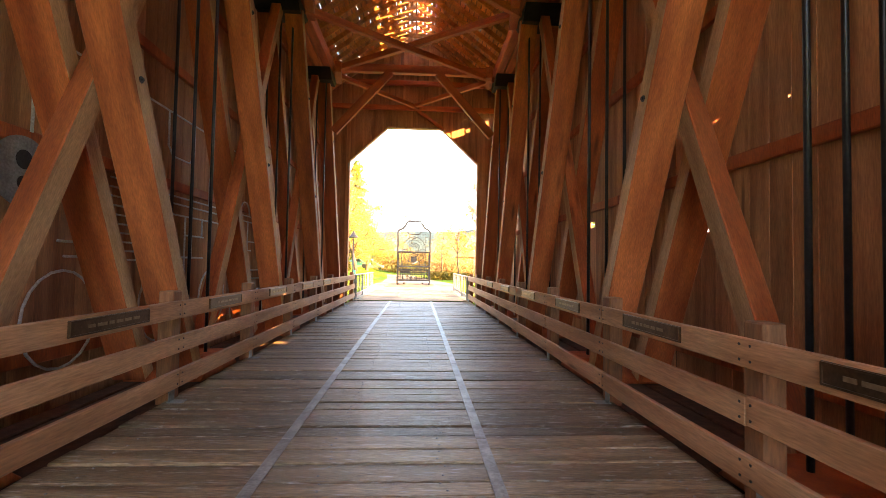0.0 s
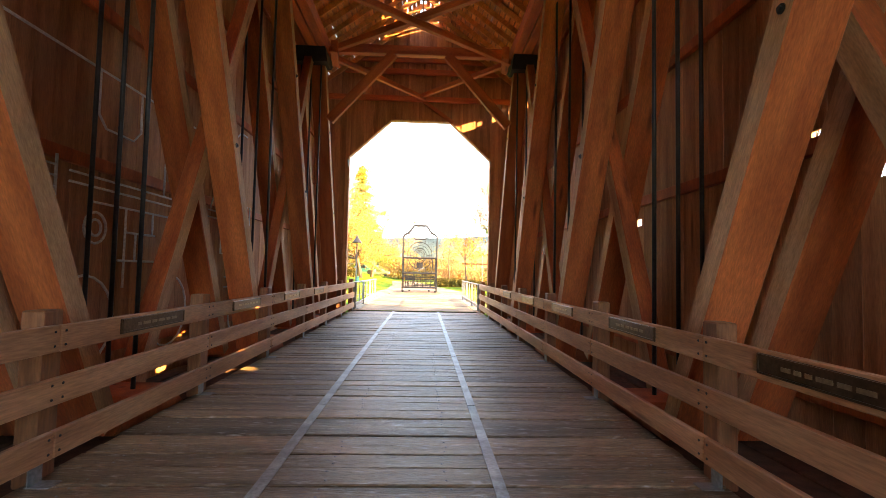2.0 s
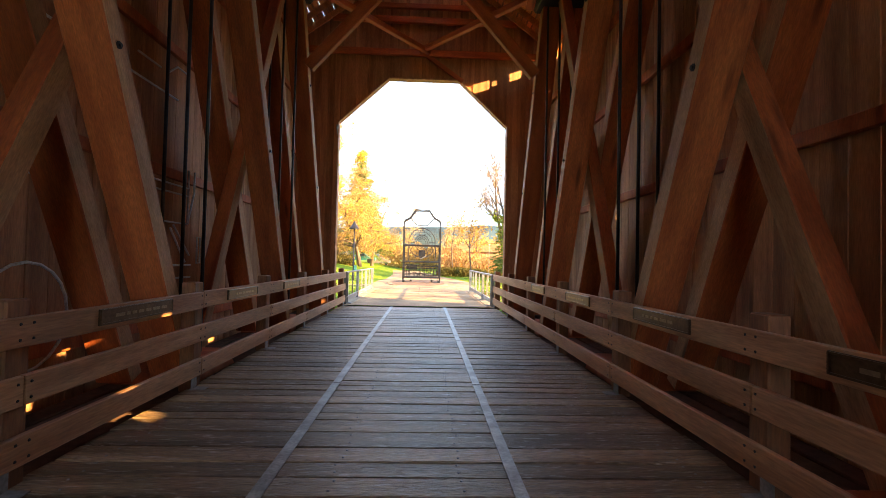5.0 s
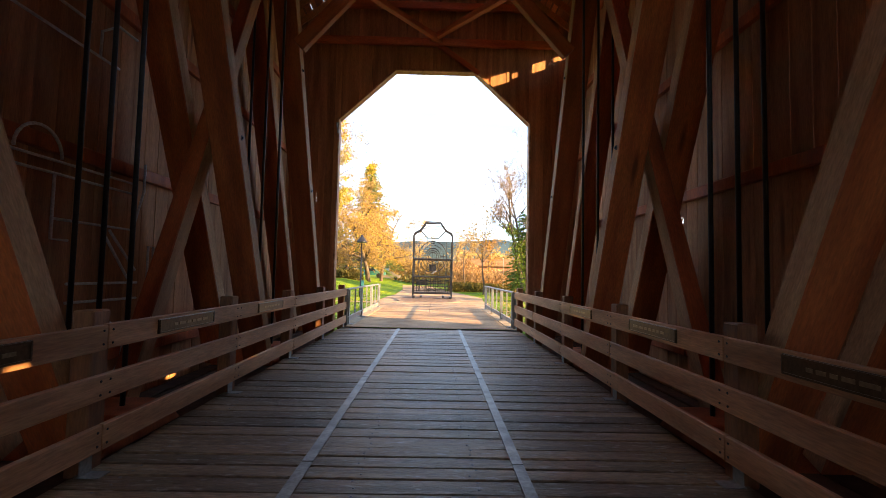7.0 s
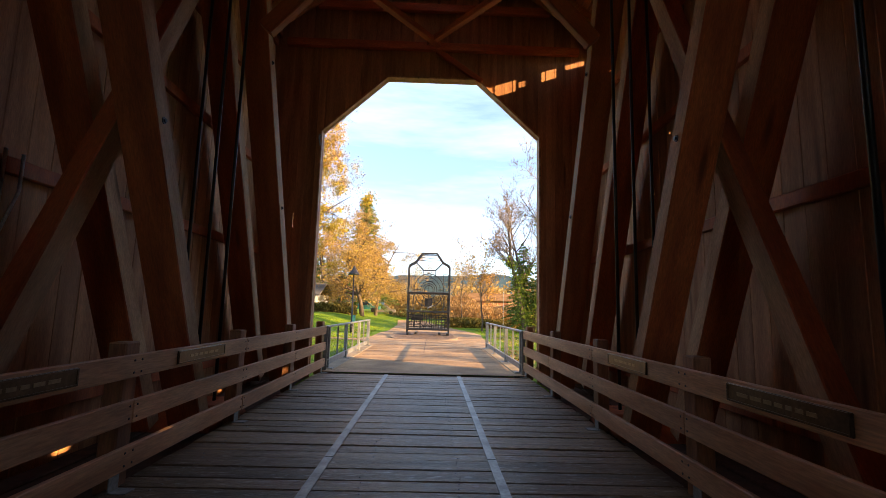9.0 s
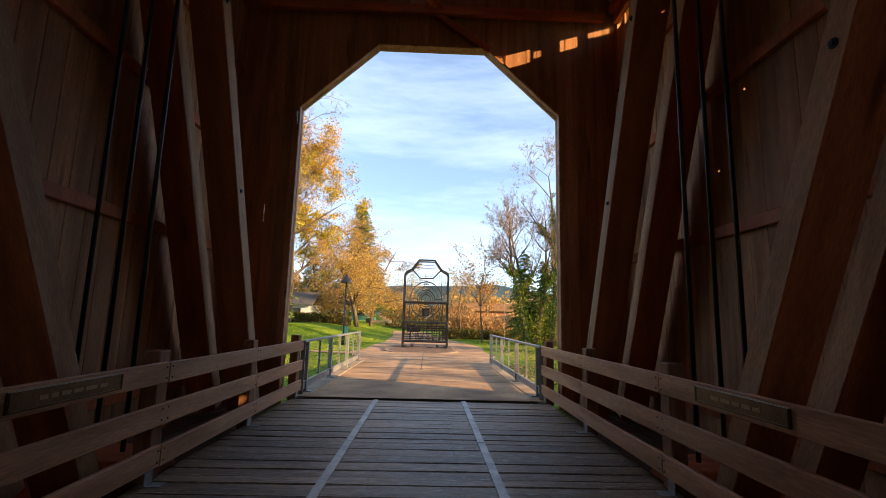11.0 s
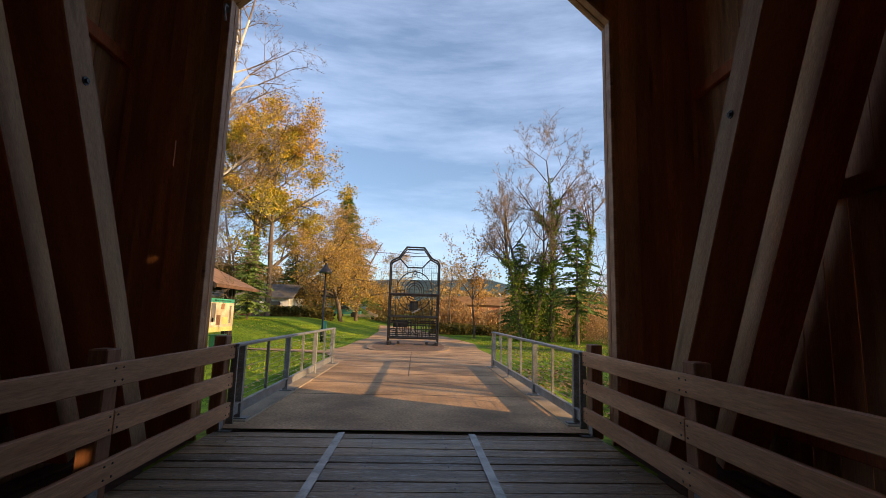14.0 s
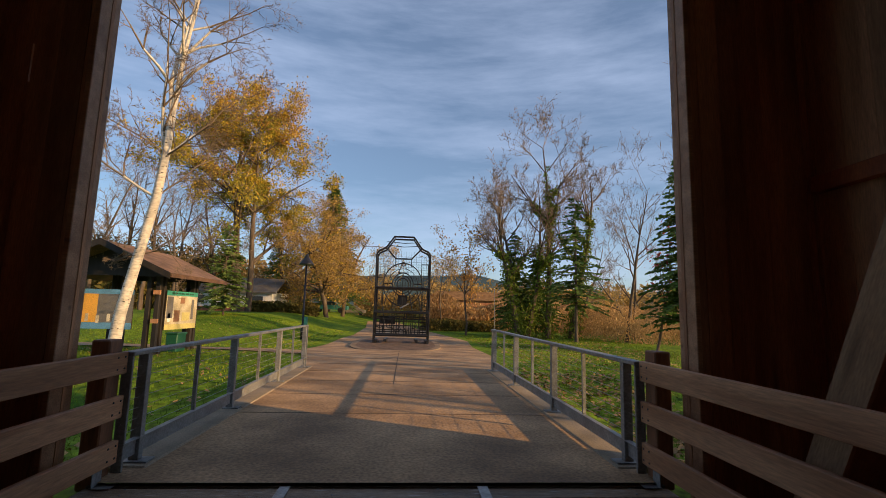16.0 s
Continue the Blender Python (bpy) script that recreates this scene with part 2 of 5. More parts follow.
def end_wall(name, y):
    wall = tagged(new(name), "red-brown stained board end wall with a high chamfered opening", "wall", kind="structure")
    w = 0.2
    cuts = sorted({-OPEN_W, OPEN_W, -OPEN_TOP_W, OPEN_TOP_W, 0.0, *[round(-WALL - 0.1 + i * 0.2075, 3) for i in range(41)]})
    cuts = [c for i, c in enumerate(cuts) if i == 0 or c - cuts[i - 1] > 0.03 or abs(c) in (OPEN_W, OPEN_TOP_W)]
    for a, b in zip(cuts, cuts[1:]):
        bm = bmesh.new()
        g = -0.004
        y_ = y + random.choice((0.0, 0.009))
        lo_a, lo_b = opening_z(a + 0.001), opening_z(b - 0.001)
        if a < -3.3 < b and y > 0:
            # a weathered split lets a line of daylight in
            prism(bm, [(a + g, lo_a), (b - g, lo_b), (b - g, 3.35), (a + g, 3.35)], y_, y_ + 0.045)
            prism(bm, [(a + g, 3.35), (b - 0.02, 3.35), (b - 0.02, 3.7), (a + g, 3.7)], y_, y_ + 0.045)
            lo_a = lo_b = 3.7
        prism(bm, [(a + g, lo_a), (b - g, lo_b), (b - g, roof_z(b)), (a + g, roof_z(a))], y_, y_ + 0.045 + random.uniform(-0.004, 0.004))
        part("board", bm, ENDWALL, wall)
    return wall


wall_north, wall_south = end_wall("wall_north", Y1), end_wall("wall_south", Y0 - 0.05)

# frame of the opening
for y, name in ((Y1 - 0.06, "portal_trim"), (Y0 + 0.02, "portal_trim")):
    trim = thing(name, "brown timber trim round the bridge opening", "trim", kind="structure")
    pts = [(-OPEN_W, 0.0), (-OPEN_W, OPEN_SIDE), (-OPEN_TOP_W, OPEN_TOP), (OPEN_TOP_W, OPEN_TOP), (OPEN_W, OPEN_SIDE), (OPEN_W, 0.0)]
    for (xa, za), (xb, zb) in zip(pts, pts[1:]):
        beam("trim_board", (xa * 1.009, y + 0.06, za + (0.024 if za > 1 else 0)), (xb * 1.009, y + 0.06, zb + (0.024 if zb > 1 else 0)), 0.26, 0.045, RAILWOOD, trim, side=Vector((0, 1, 0)), soft=0.006)


# side walls: upright boards on girts
def side_wall(name, s):
    wall = tagged(new(name), "red-brown upright board wall with horizontal girts", "wall", kind="structure")
    meshes = []
    for k in range(3):
        bm = bmesh.new()
        box(bm, (0, 0, 4.0), (0.035, 0.294, 9.2))
        meshes.append(mesh_of("board", edges_soft(bm, 0.004), SIDING))
    # knot holes and lost board ends: place along the wall, height, width, tallness
    holes = [] if s < 0 else [(5.46, 2.42, 0.26, 0.14), (5.74, 2.05, 0.26, 0.12), (6.0, 2.89, 0.16, 0.06), (9.68, 2.42, 0.22, 0.12), (13.66, 2.42, 0.2, 0.1), (4.4, 3.27, 0.03, 0.03), (15.4, 4.46, 0.03, 0.04), (15.15, 5.9, 0.03, 0.03), (16.0, 3.6, 0.03, 0.03), (16.3, 5.0, 0.025, 0.03), (17.76, 7.70, 0.26, 0.22), (18.05, 7.69, 0.28, 0.30), (18.26, 7.68, 0.10, 0.16), (18.6, 7.73, 0.20, 0.26), (18.95, 7.80, 0.27, 0.13)]
    y, k = Y0, 0
    while y < Y1:
        hit = [q for q in holes if y <= q[0] < y + 0.3]
        x = s * (WALL + random.uniform(0, 0.006))
        if hit:
            hy, hz, hw, hh = hit[0]
            lo = min(max(hy - hw / 2, y + 0.012), y + 0.288 - hw)
            bm = bmesh.new()
            for y0, y1, z0, z1 in ((y + 0.003, y + 0.297, -0.6, hz - hh / 2), (y + 0.003, y + 0.297, hz + hh / 2, 8.6), (y + 0.003, lo, hz - hh / 2, hz + hh / 2), (lo + hw, y + 0.297, hz - hh / 2, hz + hh / 2)):
                box(bm, (0, (y0 + y1) / 2 - y - 0.15, (z0 + z1) / 2), (0.035, y1 - y0, z1 - z0))
            part("board", bm, SIDING, wall, "board with a hole", m=pose(x, y + 0.15, 0))
        else:
            piece("board", meshes[k % 3], wall, m=pose(x, y + 0.15, 0))
        y, k = y + 0.3, k + 1
    for z in (0.45, 2.75, 4.7, 6.4, 7.95):
        bm = bmesh.new()
        box(bm, (s * (WALL - 0.06), (Y0 + Y1) / 2, z), (0.08, Y1 - Y0 - 0.1, 0.16))
        part("girt", edges_soft(bm, 0.01), TIMBER, wall)
    return wall


side_wall("wall_west", -1)
side_wall("wall_east", 1)
# added out of view: boards that keep direct sun out of the south portal
sun_screen = tagged(new("wall_sun_screen"), "unseen red-brown board screen added outside the south portal to block sun", "wall", kind="structure")
for k in range(10):
    bm = bmesh.new()
    box(bm, (WALL, Y0 - 0.2 - 0.3 * k, 4.0), (0.035, 0.294, 9.2))
    part("board", edges_soft(bm, 0.004), SIDING, sun_screen)

# ---- deck ----
floor = tagged(new("floor"), "worn grey-brown plank bridge deck with nail rows", "floor", kind="structure")
bm = bmesh.new()
box(bm, (0, (Y0 + Y1) / 2, -0.14), (4.7, Y1 - Y0 - 0.2, 0.12))
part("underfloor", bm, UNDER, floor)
bm = bmesh.new()
box(bm, (0, (Y0 + Y1) / 2, -0.62), (7.8, Y1 - Y0 - 0.1, 0.12))
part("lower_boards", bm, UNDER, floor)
DECK_END = 19.32
WIDTHS = (0.205, 0.235, 0.265, 0.30, 0.33)
plank_sets = []
for w in WIDTHS:
    for k in range(2):
        bm = bmesh.new()
        box(bm, (0, 0, -0.03), (4.9, w - random.uniform(0.008, 0.02), 0.06))
        bmesh.ops.bevel(bm, geom=[e for e in bm.edges if e.calc_length() > 3 and e.verts[0].co.z > -0.01], offset=0.009, segments=1, affect="EDGES")
        bmesh.ops.subdivide_edges(bm, edges=[e for e in bm.edges if e.calc_length() > 3], cuts=8)
        for v in bm.verts:
            v.co.y += random.uniform(-0.005, 0.005)
            v.co.z += random.uniform(-0.003, 0.002)
        plank_sets.append(mesh_of("plank", bm, DECK))
nails = bmesh.new()
y = DECK_END
while y > Y0 + 0.4:
    k = random.choice((0, 0, 1, 1, 2, 2, 3, 3, 4))
    w = WIDTHS[k]
    piece("plank", plank_sets[2 * k + random.randrange(2)], floor, m=pose(random.uniform(-0.01, 0.01), y - w / 2, random.uniform(-0.010, 0.003), random.uniform(-0.3, 0.3), random.uniform(-0.06, 0.06), random.uniform(-0.1, 0.1)))
    for x in (-0.43, 0.43, -2.1, 2.1):
        for q in (0.25, 0.75):
            bmesh.ops.create_cone(nails, cap_ends=True, segments=6, radius1=0.011, radius2=0.006, depth=0.006, matrix=Matrix.Translation((x + random.uniform(-0.03, 0.03), y - w * q, 0.004)))
    y -= w
tagged(part("nail_heads", nails, STEEL, floor, "small shiny nail heads"), kind="stuff")
for x in (-0.86, 0.80):
    strip = thing("floor_strip", "dull grey steel strip laid along the deck", "strip", "deck strips")
    y = DECK_END
    while y > Y0 + 0.2:
        bm = bmesh.new()
        box(bm, (x, y - 1.52, 0.005), (0.088, 3.03, 0.006))
        part("bar", bm, DULL, strip)
        y -= 3.05

# ---- trusses ----
NODES = [2.95 + 3.985 * k for k in range(-2, 5)]
TOPZ = 7.45
STICKS = (2.675, 2.94, 3.22, 3.49)
RODS = (2.805, 3.08, 3.355)


def truss(s):
    t = thing("timber_truss", "heavy red-brown timber truss with crossed braces and iron rods", "truss", "bridge trusses")
    ys = (Y0 + 0.1, Y1 - 0.05)
    for x in STICKS:
        beam("top_chord", (s * x, ys[0], TOPZ + 0.28), (s * x, 15.6, TOPZ + 0.28), 0.23, 0.36, TIMBER, t)
        # chord below the deck is darkened by colour, as if in shade
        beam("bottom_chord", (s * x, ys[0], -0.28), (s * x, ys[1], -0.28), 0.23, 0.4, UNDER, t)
    for y in NODES[:-1]:
        for x in RODS:
            bm = bmesh.new()
            tube(bm, [(s * x, y, -0.4), (s * x, y, 8.1)], 0.024, 10)
            part("rod", bm, IRON, t, "black iron tie rod", smooth=True)
        for z, h in ((TOPZ + 0.02, -1), (0.0, 1)):
            bm = bmesh.new()
            prism(bm, [(-0.62, 0.08 * -h), (0.62, 0.08 * -h), (0.3, 0.2 * h), (-0.3, 0.2 * h)], -0.5, 0.5)
            part("angle_block", edges_soft(bm, 0.01), IRON if h < 0 else TIMBER, t, "dark angle block" if h < 0 else "timber foot block", m=pose(s * 3.08, y, z, 0, 0, 90))
    for a, b in zip(NODES, NODES[1:]):
        last = b > 18
        foot, head = (b - 0.70, b - 3.92) if last else (b - 0.68, b - 4.06)
        for x in (2.91, 3.54) if last else (2.77, 3.40):
            beam("brace", (s * x, foot, 0.02), (s * x, head, TOPZ - 0.05), 0.44 if last else 0.40, 0.26 if last else 0.225, (TIMBER, LIT_SIDE), t)
        if not last:
            beam("counter_brace", (s * 3.085, a + 0.36, 0.02), (s * 3.085, b - 0.25, TOPZ - 0.05), 0.21, 0.24, (TIMBER, LIT_SIDE), t)
        face = 2.69 if last else 2.57
        for z in (3.3, 5.6):
            bm = bmesh.new()
            y = foot + (head - foot) * z / 7.4
            tube(bm, [(s * face, y, z), (s * (face - 0.008), y, z)], 0.036, 10)
            tube(bm, [(s * (face - 0.005), y, z), (s * (face - 0.025), y, z)], 0.02, 6)
            part("bolt", bm, IRON, t, "dark bolt head on a round washer")
    return t


truss(-1)
truss(1)

def sway_frame(y, knee=True):
    f = thing("sway_frame", "red-brown timber cross tie with two long knee braces", "frame", "sway frames")
    beam("tie", (-2.56, y, 7.86), (2.56, y, 7.86), 0.2, 0.26, TIMBER, f, side=Vector((0, 1, 0)))
    for s in (-1, 1):
        beam("knee_brace", (s * 2.56, y - 0.02, 5.75), (s * 0.78, y - 0.02, 7.76), 0.16, 0.26, TIMBER, f, side=Vector((0, 1, 0)))
    return f


sway_frame(15.06)
for y in (-0.82,):
    sway_frame(y)

# crossed ties between the top chords
for a, b in zip(NODES, NODES[1:-1]):
    x_brace = thing("lateral_bracing", "pair of timber ties crossing flat between the top chords", "bracing", "lateral bracing")
    beam("tie", (-2.55, a + 0.1, 7.52), (2.55, b - 0.1, 7.52), 0.17, 0.14, TIMBER, x_brace, side=Vector((0, 0, 1)))
    beam("tie", (2.55, a + 0.1, 7.68), (-2.55, b - 0.1, 7.68), 0.17, 0.14, TIMBER, x_brace, side=Vector((0, 0, 1)))
    for s in (-1, 1):
        beam("block", (s * 2.36, b - 0.5, 7.62), (s * 2.5, b + 0.5, 7.62), 0.34, 0.2, TIMBER, x_brace, side=Vector((0, 0, 1)))

# girt and crossed timbers on the end wall
gable = thing("gable_framing", "timber girts and crossed braces on the end wall", "framing")
for z, h in ((8.98, 0.2), (9.42, 0.16), (7.95, 0.2)):
    hw = min(3.6, (RIDGE_Z - z) / (RIDGE_Z - EAVE_Z) * WALL - 0.2)
    beam("girt", (-hw, Y1 - 0.12, z), (hw, Y1 - 0.12, z), 0.12, h, TIMBER, gable, side=Vector((0, 1, 0)))

# ---- roof ----
roof = tagged(new("roof"), "gable roof of rafters and spaced boards with gaps of daylight", "roof", kind="structure")
slope = Vector((WALL, 0, EAVE_Z - RIDGE_Z)).normalized()
for s in (-1, 1):
    d = Vector((s * slope.x, 0, slope.z))
    up = Vector((s * -slope.z, 0, slope.x))
    y = Y0 + 0.3
    while y < Y1:
        a = Vector((s * 0.02, y, RIDGE_Z - 0.12))
        beam("rafter", a, a + d * 5.2, 0.06, 0.17, ROOFWOOD, roof, side=Vector((0, 1, 0)), soft=0.006)
        y += 0.62
    length = 5.4
    p, i = 0.16, 0
    sheath = bmesh.new()
    cover = bmesh.new()
    while p < length:
        c = Vector((0, (Y0 + Y1) / 2, RIDGE_Z)) + d * (p + 0.07) + up * 0.0
        yy = Y0 - 0.3
        while yy < Y1 + 0.35:
            ln = random.uniform(2.6, 4.4)
            ln = min(ln, Y1 + 0.4 - yy)
            m = Matrix.Translation((c.x, yy + ln / 2, c.z)) @ Matrix.Rotation(math.atan2(-d.z, d.x), 4, "Y")
            box(sheath, (0, 0, 0), (0.135, ln - 0.01, 0.025), m)
            yy += ln
        p += 0.19
    tagged(part("sheathing", sheath, ROOFWOOD, roof, "spaced roof boards"), kind="stuff")
    # shingle courses lie over the boards; the top courses stand open along the ridge, and slits stay between others
    p = 0.86
    while p < length:
        yy = Y0 - 0.35
        while yy < Y1 + 0.4:
            ln = min(random.uniform(1.1, 2.4), Y1 + 0.42 - yy)
            gap = (0.026 if s < 0 else 0.011) if random.random() < (0.6 if s < 0 else 0.3) else -0.02
            c = Vector((0, 0, RIDGE_Z)) + d * (p + 0.19) + up * 0.03
            m = Matrix.Translation((c.x, yy + ln / 2, c.z)) @ Matrix.Rotation(math.atan2(-d.z, d.x), 4, "Y")
            box(cover, (0, 0, 0), (0.38 - gap, ln + 0.02, 0.012 + 0.006 * random.random()), m)
            yy += ln
        p += 0.38
    tagged(part("shingles", cover, ENDWALL, roof, "shingle courses"), kind="stuff")
ridge = bmesh.new()
y = Y0 - 0.3
while y < Y1 + 0.3:
    if random.random() < 0.45:
        for s in (-1, 1):
            box(ridge, (0, 0, 0), (0.3, 0.3, 0.02), Matrix.Translation((s * 0.16, y, RIDGE_Z + 0.0)) @ Matrix.Rotation(s * math.atan2(RIDGE_Z - EAVE_Z, WALL), 4, "Y"))
    y += 0.4
part("ridge_cap", ridge, ENDWALL, roof)
beam("ridge_beam", (0, Y0, RIDGE_Z - 0.14), (0, Y1, RIDGE_Z - 0.14), 0.06, 0.2, ROOFWOOD, roof)
y = Y0 + 0.6
while y < Y1 - 0.3:
    hw = 1.0
    beam("collar_tie", (-hw, y + 0.05, RIDGE_Z - 0.78), (hw, y + 0.05, RIDGE_Z - 0.78), 0.04, 0.14, ROOFWOOD, roof, side=Vector((0, 1, 0)), soft=0.004)
    y += 1.24

# ---- timber railings ----
POSTWOOD = material("post_timber", (0.24, 0.10, 0.045), 0.7, spread=0.3, stretch=(3, 3, 0.5), fine=20)
POSTS = [19.45 - 2.36 * k for k in range(0, 11)]


def plaque(s, y):
    p = thing("plaque", "dark bronze memorial plaque with worn lettering on the top rail", "plaque", "rail plaques", at=(s * 2.345, y, 0.975))
    bm = bmesh.new()
    box(bm, (s * 0.0, 0, 0), (0.018, 1.04, 0.13))
    part("plate", edges_soft(bm, 0.005), BRONZE, p)
    bm = bmesh.new()
    for zz in (0.055, -0.055):
        box(bm, (-s * 0.012, 0, zz), (0.008, 1.02, 0.012))
    for yy in (0.505, -0.505):
        box(bm, (-s * 0.012, yy, 0), (0.008, 0.012, 0.11))
    part("rim", bm, BRONZE, p)
    bm = bmesh.new()
    x0 = -0.34 + 0.1 * random.random()
    while x0 < 0.32:
        ln = random.uniform(0.04, 0.12)
        box(bm, (-s * 0.0105, x0 + ln / 2, 0.0), (0.004, ln, 0.026))
        x0 += ln + 0.025
    tagged(part("lettering", bm, BRONZE_TEXT, p, "worn raised lettering"), kind="stuff")


for s in (-1, 1):
    r = thing("timber_railing", "three-board weathered timber railing on square posts along the deck", "railing", "deck railings")
    bm = bmesh.new()
    box(bm, (0, 0, 0.56), (0.155, 0.19, 1.22))
    edges_soft(bm, 0.012)
    post_me = mesh_of("post", bm, POSTWOOD)
    bm = bmesh.new()
    box(bm, (0, 0, 0.005), (0.16, 0.12, 0.008))
    box(bm, (s * 0.06, 0, 0.06), (0.008, 0.12, 0.12))
    bracket_me = mesh_of("bracket", bm, STEEL)
    bm = bmesh.new()
    for zz in (0.22, 0.595, 0.97):
        for yy in (-0.05, 0.05):
            for dz in (-0.05, 0.05):
                bmesh.ops.create_cone(bm, cap_ends=True, segments=6, radius1=0.011, radius2=0.008, depth=0.006, matrix=Matrix.Translation((s * 2.347, yy, zz + dz)) @ Matrix.Rotation(math.pi / 2, 4, "Y"))
    bolts_me = mesh_of("bolts", bm, IRON)
    for k, y in enumerate(POSTS):
        piece("post", post_me, r, m=pose(s * 2.482, y, 0, 0, 0, random.uniform(-0.6, 0.6)))
        piece("bracket", bracket_me, r, "galvanised foot bracket", m=pose(s * 2.31, y - 0.13, 0))
        tagged(piece("boltwork", bolts_me, r, "small dark bolt heads", m=pose(0, y, 0)), kind="stuff")
    for z, off in ((0.97, 1), (0.595, 0), (0.22, 1)):
        ends = [POSTS[0] + 0.1] + [POSTS[i] for i in range(1 + off, len(POSTS), 2)]
        for a, b in zip(ends, ends[1:]):
            bm = bmesh.new()
            box(bm, (0, 0, 0), (0.05, a - b - 0.008, 0.19))
            part("board", edges_soft(bm, 0.006), RAILWOOD, r, m=pose(s * 2.375, (a + b) / 2, z + random.uniform(-0.004, 0.004), 0, 0, random.uniform(-0.04, 0.04)))
    for k in range(-1, 5):
        plaque(s, 4.12 + 2.345 * k + (0.06 if s > 0 else 0))

# ---- steel outline of an engine on the west wall ----
art = thing("wall_sculpture", "grey bent-tube outline of a steam engine fixed to the west wall", "sculpture")


def wall_tube(pts, r=0.016):
    bm = bmesh.new()
    tube(bm, [(-3.78, y, z) for y, z in pts], r, 6)
    part("tube", bm, TUBE, art, smooth=True)


def ring(y, z, r, a0=0, a1=360, n=20):
    return [(y + r * math.cos(radians(a0 + (a1 - a0) * k / n)), z + r * math.sin(radians(a0 + (a1 - a0) * k / n))) for k in range(n + 1)]


for y, z, r in ((7.5, 0.82, 0.55), (9.35, 0.82, 0.55), (5.5, 0.82, 0.55), (7.65, 1.95, 0.1), (7.65, 1.95, 0.19), (10.6, 0.5, 0.35), (12.0, 0.5, 0.35)):
    wall_tube(ring(y, z, r))
wall_tube([(5.2, 3.9), (12.0, 3.9)])
wall_tube([(10.97, 4.22), (11.51, 4.22)])
wall_tube([(11.68, 3.9), (11.69, 4.21), (11.96, 4.41), (12.3, 4.41)])
for k in range(10):
    wall_tube([(6.25, 1.5 + 0.12 * k), (7.0, 1.5 + 0.12 * k)], 0.013)
wall_tube([(7.0, 1.4), (7.0, 2.7)])
for z0, y0, y1 in ((2.56, 7.2, 9.6), (2.44, 7.2, 9.6), (2.26, 7.6, 9.55), (1.94, 8.22, 8.9), (1.56, 8.1, 8.9)):
    wall_tube([(y0, z0), (y1, z0)])
wall_tube([(8.22, 2.26), (8.22, 1.2)])
wall_tube([(8.84, 2.26), (8.84, 1.94)])
wall_tube([(8.45, 1.94), (8.45, 1.56)])
wall_tube([(9.1, 2.56), (9.1, 3.0)] + ring(9.28, 3.0, 0.18, 180, 0, 8) + [(9.46, 2.56)])
wall_tube([(7.6, 3.9), (7.6, 3.35), (7.75, 3.2), (8.3, 3.2), (8.45, 3.35), (8.45, 3.9)])
wall_tube(ring(10.96, 2.6, 0.28, 180, 0, 12))
for z0 in (2.57, 2.44):
    wall_tube([(10.6, z0), (12.43, z0)])
wall_tube([(11.16, 2.44), (11.16, 1.77), (11.38, 1.77)])
wall_tube([(11.16, 1.98), (12.42, 1.98), (12.42, 2.87)])
wall_tube([(12.42, 1.98), (12.61, 2.51), (12.61, 2.87)])
wall_tube([(11.91, 1.89), (12.38, 1.36)])
wall_tube([(12.0, 1.94), (12.51, 1.47)])
for z0 in (1.31, 1.11):
    wall_tube([(11.4, z0), (12.56, z0)])
wall_tube([(12.77, 1.34), (12.77, 1.79), (12.88, 1.79), (12.88, 1.34), (12.77, 1.34)])
wall_tube([(5.4, 1.7), (5.81, 1.7)])
wall_tube([(5.5, 1.53), (5.96, 1.53), (5.96, 1.08)])
wall_tube([(4.99, 3.9), (4.99, 2.8)])
# a dull grey wheel plate with round holes
bm = bmesh.new()
tube(bm, [(-3.80, 4.92, 2.38), (-3.785, 4.92, 2.38)], 0.36, 28)
plate = part("wheel_plate", bm, STEEL, art, "dull grey round plate")
for z0, r in ((2.5, 0.1), (2.26, 0.075)):
    bm = bmesh.new()
    tube(bm, [(-3.787, 4.92, z0), (-3.781, 4.92, z0)], r, 18)
    part("hole_cap", bm, IRON, plate)

# wall plates under the rafters
for s in (-1, 1):
    plate = tagged(beam("wall_plate", (s * 3.82, Y0 + 0.1, 8.18), (s * 3.82, Y1 - 0.05, 8.18), 0.16, 0.2, TIMBER, None), "timber wall plate under the rafters", "beam", kind="structure")
# crossed ties over the end panel
end_x = thing("end_bracing", "timber ties meeting at the end wall over the last panel", "bracing")
for s in (-1, 1):
    beam("tie", (s * 2.5, 15.1, 7.62), (s * -0.12, 18.85, 7.93 + 0.02 * s), 0.15, 0.14, TIMBER, end_x, side=Vector((0, 0, 1)))
beam("stay", (0.08, 19.06, 7.88), (1.2, 19.06, 7.1), 0.1, 0.14, TIMBER, end_x, side=Vector((0, 1, 0)))

# small lamp bracket beside the opening
hook = thing("wall_bracket", "small pale metal bracket on the opening's trim", "bracket", at=(-2.66, Y1 - 0.12, 5.45))
bm = bmesh.new()
tube(bm, [(0, 0, 0.12), (0, -0.08, 0.1), (0.02, -0.14, 0.0), (0.04, -0.12, -0.16)], 0.018, 8)
part("arm", bm, STEEL, hook)
bm = bmesh.new()
box(bm, (0, -0.005, 0.1), (0.07, 0.015, 0.14))
part("plate", bm, STEEL, hook)

